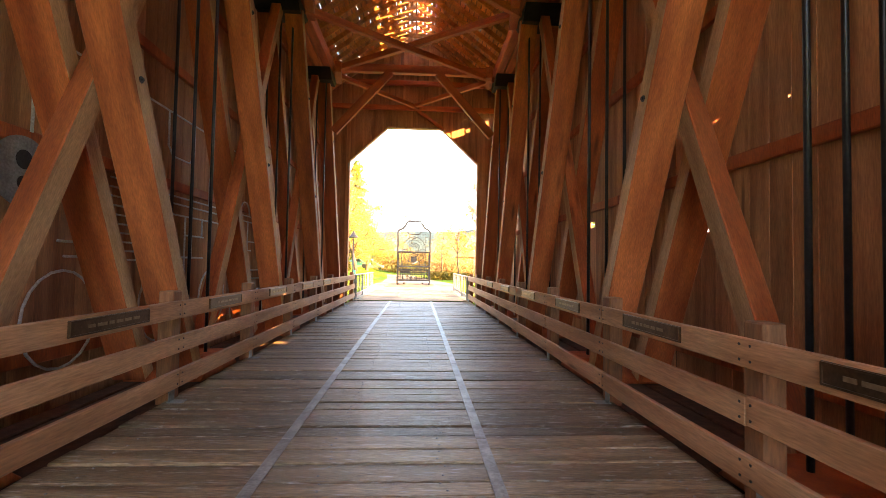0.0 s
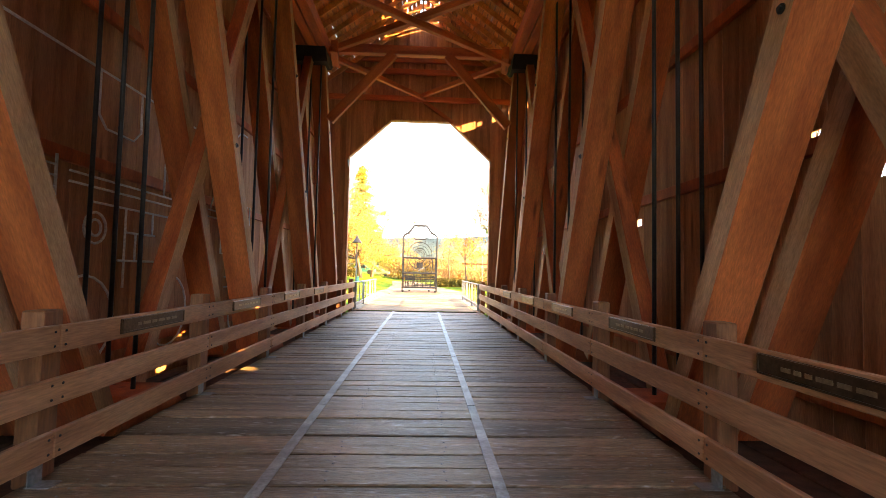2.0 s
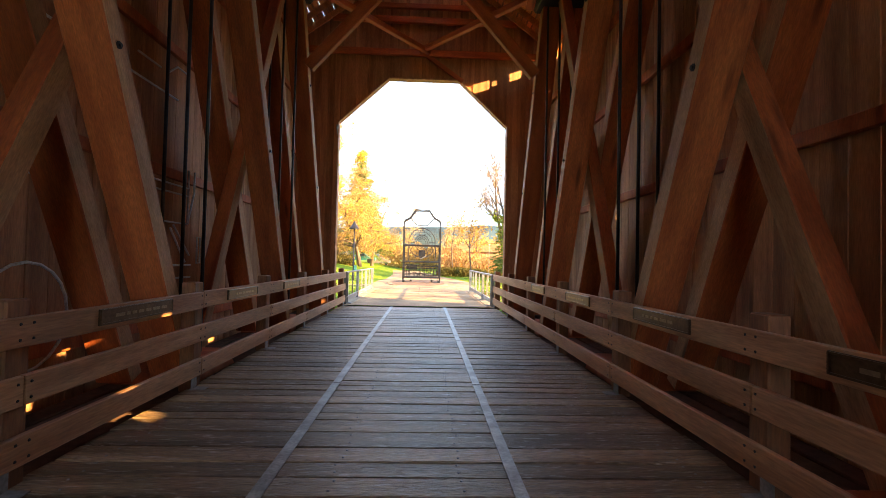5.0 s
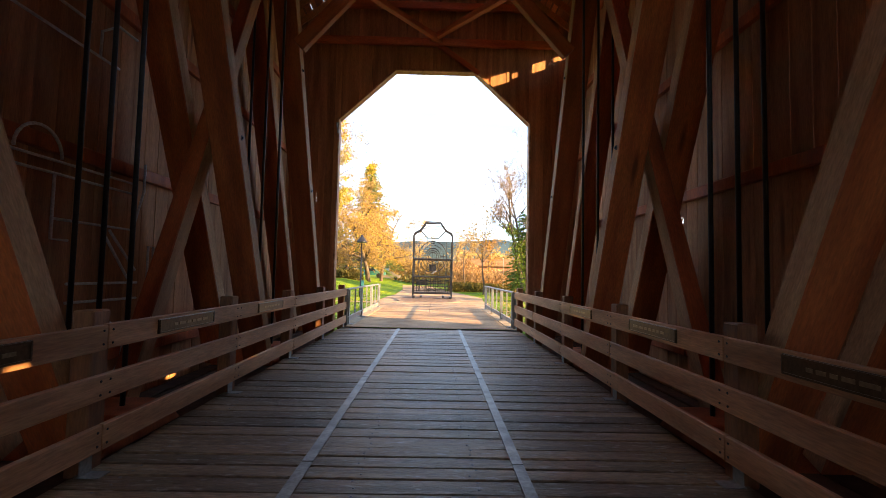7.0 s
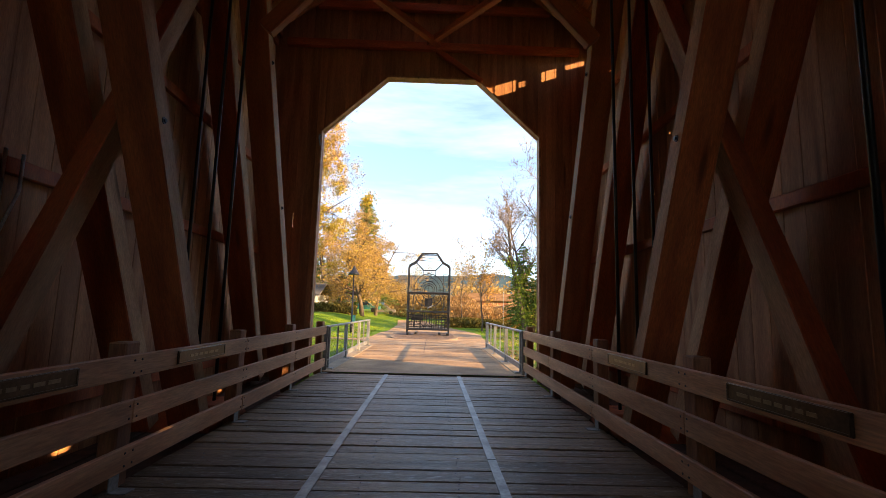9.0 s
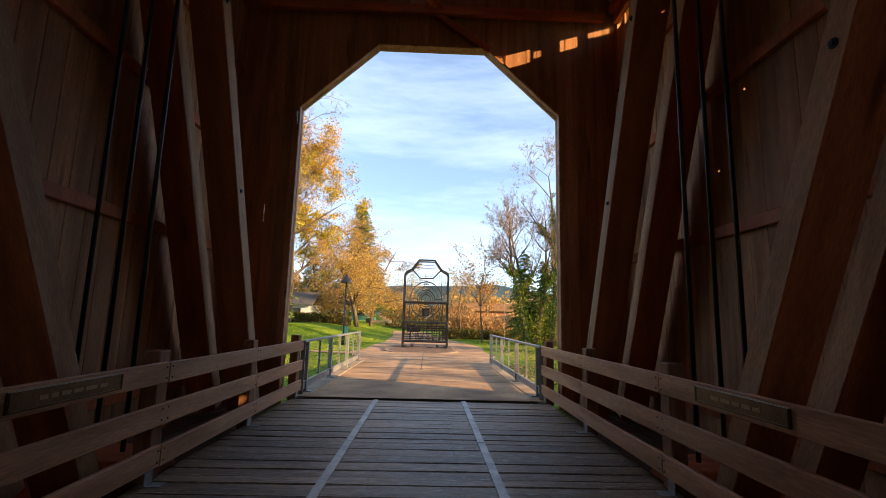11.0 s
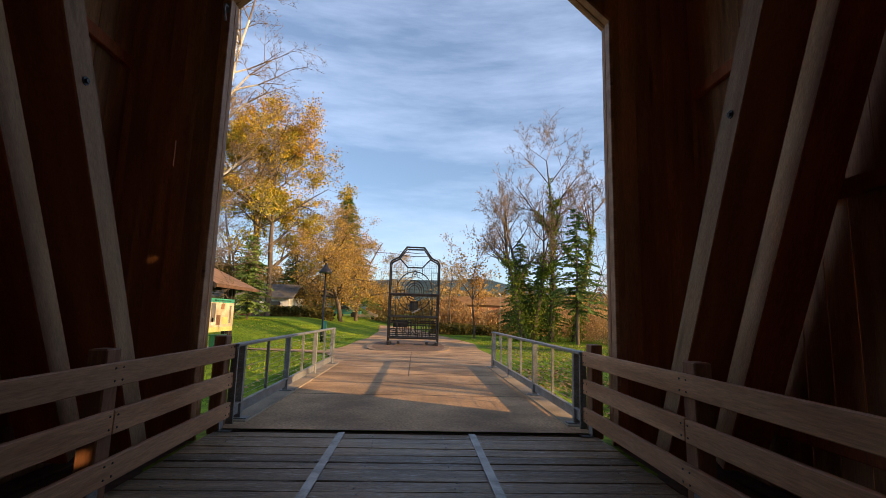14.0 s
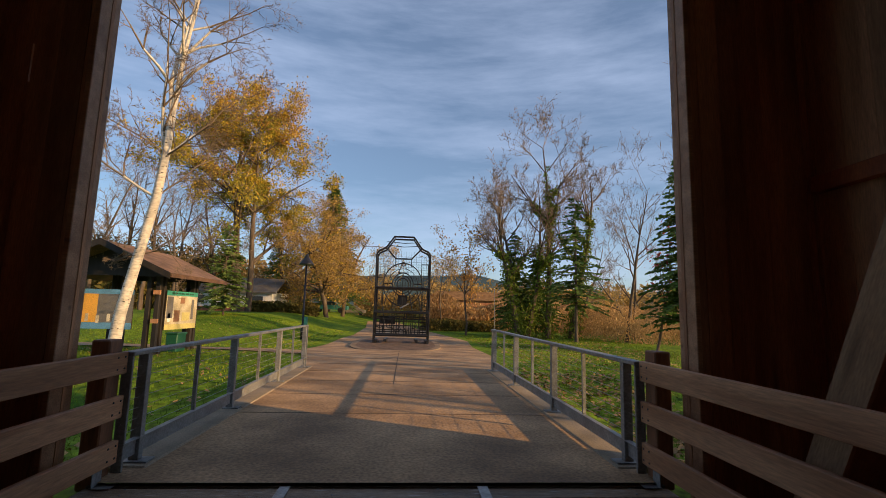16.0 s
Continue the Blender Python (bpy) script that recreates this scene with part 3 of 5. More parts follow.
# ---- outdoors: ground, paving ----
def leaf_material(name, a, b, rough=0.7):
    m = material(name, a, rough, spread=0.3, scale=0.35, fine=3.0, second=b, bump=0.0, amount=0.3, island=0.35, spec=0.2)
    n, l = m.node_tree.nodes, m.node_tree.links
    b_ = n["Principled BSDF"]
    thin, mix = n.new("ShaderNodeBsdfTranslucent"), n.new("ShaderNodeMixShader")
    mix.inputs["Fac"].default_value = 0.35
    l.new(b_.inputs["Base Color"].links[0].from_socket, thin.inputs["Color"])
    l.new(b_.outputs["BSDF"], mix.inputs[1])
    l.new(thin.outputs["BSDF"], mix.inputs[2])
    l.new(mix.outputs["Shader"], n["Material Output"].inputs["Surface"])
    return m


BARK = material("grey_bark", (0.13, 0.10, 0.075), 0.9, spread=0.35, scale=1.5, stretch=(3, 3, 0.6), fine=14, bump=0.8, spec=0.1)
TWIG = material("twigs", (0.22, 0.165, 0.115), 0.9, spread=0.3, scale=1.0, fine=8, bump=0.0, spec=0.1)
BIRCH = material("birch_bark", (0.62, 0.56, 0.48), 0.7, spread=0.15, scale=2.0, stretch=(1, 1, 2.2), fine=9, second=(0.70, 0.65, 0.58), bump=0.4, amount=0.55)
GOLD = leaf_material("gold_leaves", (0.66, 0.42, 0.03), (0.72, 0.52, 0.06))
GREEN_GOLD = leaf_material("green_gold_leaves", (0.30, 0.31, 0.045), (0.50, 0.40, 0.05))
ORANGE = leaf_material("orange_leaves", (0.50, 0.23, 0.04), (0.56, 0.33, 0.08))
OCHRE = leaf_material("ochre_leaves", (0.44, 0.285, 0.10), (0.54, 0.37, 0.13))
IVY = leaf_material("ivy_leaves", (0.10, 0.19, 0.03), (0.27, 0.31, 0.04))
YOUNG_NEEDLE = leaf_material("young_needles", (0.12, 0.21, 0.05), (0.24, 0.32, 0.08))
NEEDLE = leaf_material("fir_needles", (0.07, 0.15, 0.035), (0.16, 0.24, 0.055))
REED = leaf_material("dry_reeds", (0.54, 0.32, 0.13), (0.64, 0.43, 0.2))
SHRUB = leaf_material("shrub_leaves", (0.09, 0.10, 0.025), (0.22, 0.16, 0.04))
RED = leaf_material("red_leaves", (0.45, 0.06, 0.05), (0.55, 0.12, 0.08))
# distance haze over the woods is mixed into this blue-green
HILL = material("hazed_woods", (0.06, 0.095, 0.11), 1.0, spread=0.3, scale=0.02, fine=0.3, bump=0.0, amount=0.5, spec=0.0)
SHINGLE = material("roof_shingles", (0.22, 0.125, 0.07), 0.85, spread=0.3, scale=2.0, stretch=(1, 1, 4), fine=22, bump=0.5)
ASPHALT_SHINGLE = material("grey_roof", (0.16, 0.145, 0.13), 0.9, spread=0.2, scale=1.0, fine=10)
WHITE = material("white_paint", (0.75, 0.74, 0.71), 0.6, spread=0.06)
DARKWOOD = material("dark_timber", (0.025, 0.02, 0.017), 0.7, spread=0.3, stretch=(3, 3, 0.5), fine=20)
BRICK = material("red_brick", (0.33, 0.14, 0.08), 0.85, spread=0.25, scale=2)
GLASS_DARK = material("dark_glass", (0.03, 0.035, 0.04), 0.1, spread=0.2)
SIGN_GREEN = material("sign_green", (0.06, 0.36, 0.27), 0.5, spread=0.1)
SIGN_CREAM = material("sign_cream", (0.58, 0.48, 0.28), 0.5, spread=0.25, scale=2.5, second=(0.72, 0.65, 0.5))
SIGN_YELLOW = material("sign_yellow", (0.62, 0.54, 0.2), 0.5, spread=0.15)
SIGN_ORANGE = material("sign_orange", (0.70, 0.36, 0.05), 0.5, spread=0.2, scale=1.5)
SIGN_BLUE = material("sign_blue", (0.12, 0.30, 0.50), 0.5, spread=0.15)
SIGN_GREY = material("sign_grey", (0.16, 0.15, 0.14), 0.5, spread=0.2)
SIGN_BROWN = material("sign_brown", (0.28, 0.14, 0.07), 0.5, spread=0.2)
TEAL = material("teal_paint", (0.03, 0.16, 0.15), 0.4, spread=0.1)
GREEN_BOX = material("green_plastic", (0.012, 0.09, 0.05), 0.45, spread=0.1)
LITTER = material("fallen_leaves", (0.34, 0.17, 0.05), 0.8, spread=0.3, scale=1, island=0.5, second=(0.42, 0.27, 0.10), bump=0.0)
BLADE = material("grass_blades", (0.085, 0.195, 0.012), 0.8, spread=0.3, scale=0.4, island=0.35, second=(0.28, 0.34, 0.025), bump=0.0, spec=0.15)


def step(v, a, b):
    q = min(1.0, max(0.0, (v - a) / (b - a)))
    return q * q * (3 - 2 * q)


def ground_z(x, y):
    z = -0.03 - 0.24 * step(y, 29, 39)
    z += 1.15 * step(-x, 3.5, 12) * step(y, 35, 50)
    z -= 0.35 * step(abs(x), 2.4, 3.6) * (1 - step(y, 21.5, 27))
    z -= 2.5 * step(17.5 - y, 0, 4)
    z += 0.05 * noise.noise((x * 0.2, y * 0.2, 0)) * step(abs(x), 2.6, 5)
    return z


def sheet(name, xs, ys, zfun, mat):
    verts = [(x, y, zfun(x, y)) for y in ys for x in xs]
    n = len(xs)
    faces = [(j * n + i, j * n + i + 1, (j + 1) * n + i + 1, (j + 1) * n + i) for j in range(len(ys) - 1) for i in range(n - 1)]
    me = bpy.data.meshes.new(name)
    me.from_pydata(verts, [], faces)
    me.materials.append(mat)
    me.polygons.foreach_set("use_smooth", [True] * len(faces))
    return new(name, me)


def spaced(lo, hi, fine_lo, fine_hi, d):
    out = [lo, lo * 0.3 + fine_lo * 0.7, fine_lo - 8]
    v = fine_lo
    while v < fine_hi:
        out.append(v)
        v += d
    return out + [fine_hi + 8, fine_hi * 0.7 + hi * 0.3, hi]


ground = sheet("ground", spaced(-3000, 3000, -45, 45, 0.9), spaced(-3000, 4000, 10, 110, 0.9), ground_z, GRASS)
tagged(ground, "mown green lawn with fallen leaves beyond the bridge", "lawn", kind="structure")


def paving(name, rows, mat, lift, label):
    """A paved sheet between left and right edges given at steps of y."""
    bm = bmesh.new()
    last = None
    for (ya, la, ra), (yb, lb, rb) in zip(rows, rows[1:]):
        k = max(1, int(abs(yb - ya) / 0.6))
        for i in range(k + 1):
            q = i / k
            y, l_, r_ = ya + (yb - ya) * q, la + (lb - la) * q, ra + (rb - ra) * q
            cur = [bm.verts.new((l_ + (r_ - l_) * j / 8, y, ground_z(l_ + (r_ - l_) * j / 8, y) * step(y, 29, 33) + 0.03 + lift)) for j in range(9)]
            if last:
                for j in range(8):
                    bm.faces.new((last[j], last[j + 1], cur[j + 1], cur[j]))
            last = cur
    ob = part(name, bm, mat)
    return tagged(ob, label, "path", kind="structure")


paving("pavement", [(19.33, -2.42, 2.42), (27.2, -2.42, 2.42), (29.0, -2.7, 2.7), (31.0, -3.3, 3.1), (34.0, -3.8, 3.3), (38.0, -3.6, 3.4), (43.0, -3.6, 3.8), (47.0, -3.3, 3.2), (60.0, -3.6, 1.2), (80.0, -5.0, -1.0)], CONCRETE, 0.0, "brown scored concrete path leading off the bridge")
bm = bmesh.new()
rows_y = [(-3.4, 31.2, 33.0), (-6.0, 32.3, 34.0), (-10.0, 33.2, 35.2), (-18.0, 34.0, 36.5), (-30.0, 34.5, 37.5)]
last = None
for (xa, na, fa), (xb, nb, fb) in zip(rows_y, rows_y[1:]):
    for i in range(7):
        q = i / 6
        x, n_, f_ = xa + (xb - xa) * q, na + (nb - na) * q, fa + (fb - fa) * q
        cur = [bm.verts.new((x, n_ + (f_ - n_) * j / 4, ground_z(x, n_ + (f_ - n_) * j / 4) + 0.03)) for j in range(5)]
        if last:
            for j in range(4):
                bm.faces.new((last[j], last[j + 1], cur[j + 1], cur[j]))
        last = cur
tagged(part("side_path", bm, CONCRETE), "brown concrete side path crossing the lawn", "path", kind="structure")
# scored joints
joints = bmesh.new()


def pave_z(x, y):
    return ground_z(x, y) * step(y, 29, 33) + 0.03



JOINT = material("joint_shade", (0.10, 0.07, 0.05), 0.9, spread=0.2)
for y in (22.0, 23.5, 25.0, 26.5, 28.0, 29.5, 31.0, 32.5):
    box(joints, (0, y, pave_z(0, y) + 0.002), (4.3, 0.022, 0.003))
for k in range(18):
    y = 24.9 + 0.5 * k
    box(joints, (-0.1, y, pave_z(-0.1, y) + 0.002), (0.02, 0.5, 0.004))
tagged(part("paving_joints", joints, JOINT), "dark scored joints in the path", "joint", kind="structure")
# threshold between deck and slab
bm = bmesh.new()
box(bm, (0, 19.36, -0.02), (4.9, 0.07, 0.05))
tagged(part("threshold_angle", edges_soft(bm, 0.005), material("rusty_angle", (0.11, 0.085, 0.065), 0.7, metal=0.2, scale=6)), "dark steel edge angle between deck and slab", "trim", kind="structure")
for s in (-1, 1):
    kerb = thing("kerb", "low pale concrete kerb under the steel railing", "kerb", "ramp kerbs")
    for k in range(3):
        bm = bmesh.new()
        box(bm, (s * 2.38, 20.95 + 2.55 * k, -0.055), (0.4, 2.53, 0.2))
        part("block", edges_soft(bm, 0.015), KERB, kerb)

# ---- steel ramp railings ----
def steel_rail(s):
    x = s * 2.36
    r = thing("steel_railing", "galvanised steel ramp railing with flat posts and cables", "railing", "ramp railings")
    y0, y1 = 19.55, 27.15
    bm = bmesh.new()
    box(bm, (x, (y0 + y1) / 2, 1.04), (0.11, y1 - y0, 0.04))
    part("top_rail", edges_soft(bm, 0.006), STEEL, r)
    bm = bmesh.new()
    box(bm, (x, (y0 + y1) / 2, 0.19), (0.025, y1 - y0, 0.15))
    box(bm, (x - s * 0.02, (y0 + y1) / 2, 0.262), (0.06, y1 - y0, 0.01))
    part("bottom_rail", bm, STEEL, r)
    for y in (y0 + 0.02, 19.85, 22.2, 24.65, 26.95, y1 - 0.02):
        bm = bmesh.new()
        box(bm, (x, y, 0.53), (0.09, 0.075 if y0 + 0.1 < y < y1 - 0.1 else 0.03, 1.0))
        part("post", edges_soft(bm, 0.004), STEEL, r)
        if y0 + 0.1 < y < y1 - 0.1:
            bm = bmesh.new()
            box(bm, (x - s * 0.03, y, 0.05), (0.22, 0.16, 0.02))
            part("base_plate", bm, STEEL, r)
    for y in (21.0, 23.4, 25.8):
        bm = bmesh.new()
        box(bm, (x, y, 0.63), (0.04, 0.035, 0.8))
        part("picket", bm, STEEL, r)
    for k in range(7):
        bm = bmesh.new()
        tube(bm, [(x, y0, 0.34 + 0.095 * k), (x, y1, 0.34 + 0.095 * k)], 0.0028, 5)
        part("cable", bm, STEEL, r)


steel_rail(-1)
steel_rail(1)

# ---- engine-front frame on its island ----
bm = bmesh.new()
n = 28
for z, k in ((-0.13, 1.0),):
    ringv = [bm.verts.new((-0.3 + 2.1 * k * math.copysign(abs(math.cos(a)) ** 0.6, math.cos(a)), 38.6 + 4.4 * k * math.copysign(abs(math.sin(a)) ** 0.7, math.sin(a)), z)) for a in (i * math.tau / n for i in range(n))]
    bm.faces.new(ringv)
ext = bmesh.ops.extrude_face_region(bm, geom=bm.faces[:])
bmesh.ops.translate(bm, vec=(0, 0, -0.25), verts=[g for g in ext["geom"] if isinstance(g, bmesh.types.BMVert)])
island = tagged(part("plinth", bm, material("worn_kerb", (0.24, 0.165, 0.10), 0.9, spread=0.35, scale=1.5, fine=20)), "low pale concrete island with worn kerb edge", "plinth")
bm = bmesh.new()
ringv = [bm.verts.new((-0.3 + 1.85 * math.copysign(abs(math.cos(a)) ** 0.6, math.cos(a)), 38.6 + 4.1 * math.copysign(abs(math.sin(a)) ** 0.7, math.sin(a)), -0.124)) for a in (i * math.tau / n for i in range(n))]
bm.faces.new(ringv)
part("gravel_bed", bm, material("gravel", (0.14, 0.085, 0.055), 0.95, spread=0.4, scale=3, fine=45, amount=1.2, bump=0.8), island, "brown gravel filling")

engine = thing("engine_sculpture", "black steel outline sculpture of a steam engine front", "sculpture", at=(-0.1, 38.5, -0.13))
engine.scale = (0.945, 1.0, 1.045)


def bars(name, pts, r=0.03, dy=0.0, closed=False, label=""):
    pts = [(x, dy, z) for x, z in pts]
    if closed:
        pts = pts + pts[:1]
    bm = bmesh.new()
    tube(bm, pts, r * 1.12, 6)
    part(name, bm, IRON, engine, label)


def circ(x, z, r, n=22, a0=0, a1=360):
    return [(x + r * math.cos(radians(a0 + (a1 - a0) * k / n)), z + r * math.sin(radians(a0 + (a1 - a0) * k / n))) for k in range(n + 1)]


OUT = [(-1.42, 0.05), (-1.42, 4.1)] + circ(-1.12, 4.1, 0.3, 5, 180, 100) + [(-0.95, 4.5), (-0.52, 5.05), (0.52, 5.05), (0.95, 4.5)] + circ(1.12, 4.1, 0.3, 5, 80, 0) + [(1.42, 4.1), (1.42, 0.05)]
for dy in (0.0, 0.9):
    bars("outline", OUT, 0.042, dy)
    bars("crossbar", [(-1.45, 2.58), (1.45, 2.58)], 0.06, dy)
    bars("crossbar", [(-1.45, 0.35), (1.45, 0.35)], 0.05, dy)
bars("cab_front", [(-0.95, 4.5), (-0.42, 3.98), (0.42, 3.98), (0.95, 4.5)], 0.035)
for z in (4.62, 4.8):
    bars("roof_bar", [(-0.9, z), (0, z - 0.06), (0.9, z)], 0.015)
for r_ in (1.02, 0.55, 0.3):
    bars("boiler_ring", circ(0, 2.75, r_, 30), 0.025, -0.02)
for s in (-1, 1):
    bars("window", [(s * 1.32, 3.05), (s * 1.32, 3.75), (s * 0.98, 3.75), (s * 0.98, 3.05)], 0.02, 0, True)
    bars("stay", [(s * 0.42, 3.98), (s * 0.42, 3.6)], 0.018)
    bars("side_bar", [(s * 1.32, 2.55), (s * 1.32, 0.3)], 0.03)
    bars("side_bar", [(s * 0.75, 2.55), (s * 1.0, 1.5)], 0.02)
    bars("boiler_bar", [(s * 1.02, 2.78), (s * 0.55, 2.78)], 0.02)
    bars("cylinder", circ(s * 1.12, 0.95, 0.24, 14), 0.02, -0.02)
    for k in range(5):
        bars("step_bar", [(s * 1.4, 1.55 + 0.17 * k), (s * 1.15, 1.55 + 0.17 * k)], 0.014)
    for q in (0.25, 0.5):
        bars("pilot_bar", [(s * q, 1.4), (s * q, 0.35)], 0.02)
    bars("buffer", circ(s * 0.2, 0.85, 0.3, 14, 60, 300), 0.02, -0.02)
    bm = bmesh.new()
    box(bm, (s * 1.35, 0.45, 0.08), (0.18, 1.4, 0.16))
    part("foot", edges_soft(bm, 0.02), IRON, engine)
    bm = bmesh.new()
    box(bm, (s * 0.8, 0.45, 0.14), (0.16, 1.6, 0.12))
    part("track_rail", edges_soft(bm, 0.02), IRON, engine, "rusty short length of track")
bars("bell", [(-0.24, 3.3), (-0.12, 3.65), (0.12, 3.65), (0.24, 3.3)], 0.022, -0.02, True)
bars("bell", circ(0, 3.72, 0.1, 10), 0.018, -0.02)
bm = bmesh.new()
box(bm, (0, 0, 1.44), (2.85, 0.3, 0.13))
part("buffer_beam", edges_soft(bm, 0.02), IRON, engine)
bm = bmesh.new()
box(bm, (0, 0.1, 2.02), (0.5, 0.05, 0.46))
part("number_plate", edges_soft(bm, 0.01), IRON, engine, "dark louvred panel")
bm = bmesh.new()
box(bm, (-0.72, 0.3, 1.05), (0.8, 0.05, 0.35))
part("front_panel", bm, IRON, engine)
bm = bmesh.new()
tube(bm, [(-0.1, -0.05, 1.62), (0.35, -0.05, 1.85)], 0.035, 6)
part("lever", bm, STEEL, engine, "pale lever")
for k in range(12):
    z = 2.75 + 0.13 * k
    bars("wire", [(-1.4, z), (1.4, z)], 0.0045, 0.92)
for k in range(19):
    x = -1.26 + 0.14 * k
    bars("wire", [(x, 2.6), (x, 4.45 if abs(x) < 0.9 else 4.3)], 0.0045, 0.92)
for z in (1.22, 0.98, 0.8, 0.5):
    bars("frame_bar", [(-1.38, z), (1.38, z)], 0.022, 0.45)
for x in (-1.15, -0.95, -0.4, -0.14, 0.14, 0.4, 0.72, 0.95, 1.15):
    bars("frame_bar", [(x, 1.38), (x, 0.38)], 0.018, 0.45)
for s in (-1, 1):
    bars("frame_bar", [(s * 1.05, 2.5), (s * 1.05, 1.5)], 0.02, 0.45)
    bars("tread", [(s * 1.38, 0.8), (s * 0.98, 0.8), (s * 0.98, 0.45)], 0.025, 0.2)
    bars("window", [(s * 1.3, 2.45), (s * 1.3, 1.75), (s * 1.08, 1.75), (s * 1.08, 2.45)], 0.016, 0, True)
bars("boiler_ring", circ(0, 2.75, 0.8, 28), 0.014, 0.5)
bars("boiler_ring", circ(0, 2.75, 0.42, 22), 0.02, -0.02)
for x, z in ((-1.42, 4.1), (1.42, 4.1), (-0.52, 5.05), (0.52, 5.05), (-1.42, 2.58), (1.42, 2.58), (-1.42, 0.35), (1.42, 0.35)):
    bm = bmesh.new()
    tube(bm, [(x, 0, z), (x, 0.9, z)], 0.03, 6)
    part("spacer", bm, IRON, engine)

# ---- lamp post ----
lz = ground_z(-5.4, 41)
lamp = thing("street_lamp", "black park lamp post with a conical shade on the lawn", "lamp", at=(-5.4, 41, lz))
bm = bmesh.new()
tube(bm, [(0, 0, -0.1), (0, 0, 0.75), (0, 0, 0.8), (0, 0, 4.0)], [0.1, 0.1, 0.055, 0.045], 12)
part("pole", bm, IRON, lamp, smooth=True)
bm = bmesh.new()
prof = [(0.02, 4.62), (0.07, 4.58), (0.1, 4.46), (0.2, 4.3), (0.36, 4.1), (0.4, 4.02), (0.38, 4.0), (0.05, 4.08)]
rings_ = [[bm.verts.new((r_ * math.cos(a), r_ * math.sin(a), z)) for a in (i * math.tau / 20 for i in range(20))] for r_, z in prof]
for a, b in zip(rings_, rings_[1:]):
    for k in range(20):
        bm.faces.new((a[k], a[(k + 1) % 20], b[(k + 1) % 20], b[k]))
bm.faces.new(rings_[0])
part("shade", bm, IRON, lamp, smooth=True)
bm = bmesh.new()
box(bm, (0.16, -0.05, 0.95), (0.2, 0.12, 0.5))
part("notice_box", edges_soft(bm, 0.02), TEAL, lamp, "small teal box on the pole")

# ---- notice kiosk ----
kiosk = thing("notice_kiosk", "dark timber notice kiosk with a shingled gable roof and map boards", "kiosk", at=(-8.6, 31.0, ground_z(-8.6, 31)))
KX, KY = 1.3, 1.25
for sx in (-1, 1):
    for sy in (-1, 1):
        for ox, oy in ((0, 0), (-0.26 * sx, 0), (0, -0.26 * sy)):
            bm = bmesh.new()
            box(bm, (sx * KX + ox, sy * KY + oy, 1.2), (0.13, 0.13, 2.6))
            part("post", edges_soft(bm, 0.01), DARKWOOD, kiosk)
    for z in (1.0, 1.85):
        bm = bmesh.new()
        box(bm, (sx * KX, -KY - 0.09, z), (0.2, 0.06, 0.13))
        part("tie_block", bm, RAILWOOD, kiosk, "pale timber block")
ra, ry_, rz_ = 2.0, 2.1, (2.28, 3.2)
for s in (-1, 1):
    bm = bmesh.new()
    prism(bm, [(0, rz_[1]), (s * ra, rz_[0]), (s * ra, rz_[0] + 0.1), (0, rz_[1] + 0.1)], -ry_, ry_)
    part("roof_slope", bm, SHINGLE, kiosk)
    bm = bmesh.new()
    box(bm, (s * (ra + 0.012), 0, rz_[0] + 0.05), (0.03, 2 * ry_, 0.12))
    part("fascia", bm, material("cedar_fascia", (0.13, 0.07, 0.04), 0.8) if s < 0 else bpy.data.materials["cedar_fascia"], kiosk)
    bm = bmesh.new()
    prism(bm, [(-ra + 0.3, rz_[0] + 0.02), (ra - 0.3, rz_[0] + 0.02), (0, rz_[1] - 0.14)], s * (ry_ - 0.5), s * (ry_ - 0.5) + 0.04)
    part("gable_panel", bm, DARKWOOD, kiosk)
    bm = bmesh.new()
    prism(bm, [(0, rz_[1] - 0.06), (s * ra, rz_[0] - 0.06), (s * ra, rz_[0] + 0.12), (0, rz_[1] + 0.12)], -ry_ - 0.04, -ry_ - 0.005)
    part("rake_board", bm, DARKWOOD, kiosk)


def board_panel(name, m, w, h, bands, label):
    """An information board with its coloured fields."""
    bm = bmesh.new()
    box(bm, (0, 0, 0), (w, 0.05, h))
    p = part(name, edges_soft(bm, 0.008), DARKWOOD, kiosk, label, m=m)
    for fname, x0, z0, x1, z1, mat in bands:
        bm = bmesh.new()
        box(bm, ((x0 + x1) / 2 * w - w / 2, -0.029, (z0 + z1) / 2 * h - h / 2), ((x1 - x0) * w, 0.006, (z1 - z0) * h))
        part(fname, bm, mat, p)
    return p


mp = board_panel("map_board", Matrix.Translation((KX + 0.1, 0.05, 1.32)) @ Matrix.Rotation(math.pi / 2, 4, "Z"), 2.1, 1.2,
                 [("header", 0, 0.88, 1, 1, SIGN_GREEN), ("field", 0, 0.14, 1, 0.88, SIGN_CREAM), ("footer", 0, 0, 1, 0.14, SIGN_YELLOW)], "cream and green information board")
for x0, z0, x1, z1, mat in ((0.02, 0.3, 0.2, 0.85, SIGN_GREY), (0.42, 0.68, 0.56, 0.84, SIGN_BROWN), (0.25, 0.2, 0.42, 0.5, SIGN_BROWN), (0.8, 0.25, 0.88, 0.8, SIGN_GREY), (0.06, 0.2, 0.14, 0.42, WHITE), (0.5, 0.22, 0.76, 0.44, SIGN_YELLOW)):
    bm = bmesh.new()
    box(bm, ((x0 + x1) / 2 * 2.1 - 1.05, -0.034, (z0 + z1) / 2 * 1.2 - 0.6), ((x1 - x0) * 2.1, 0.004, (z1 - z0) * 1.2))
    part("picture", bm, mat, mp)
bm = bmesh.new()
x0 = -0.75
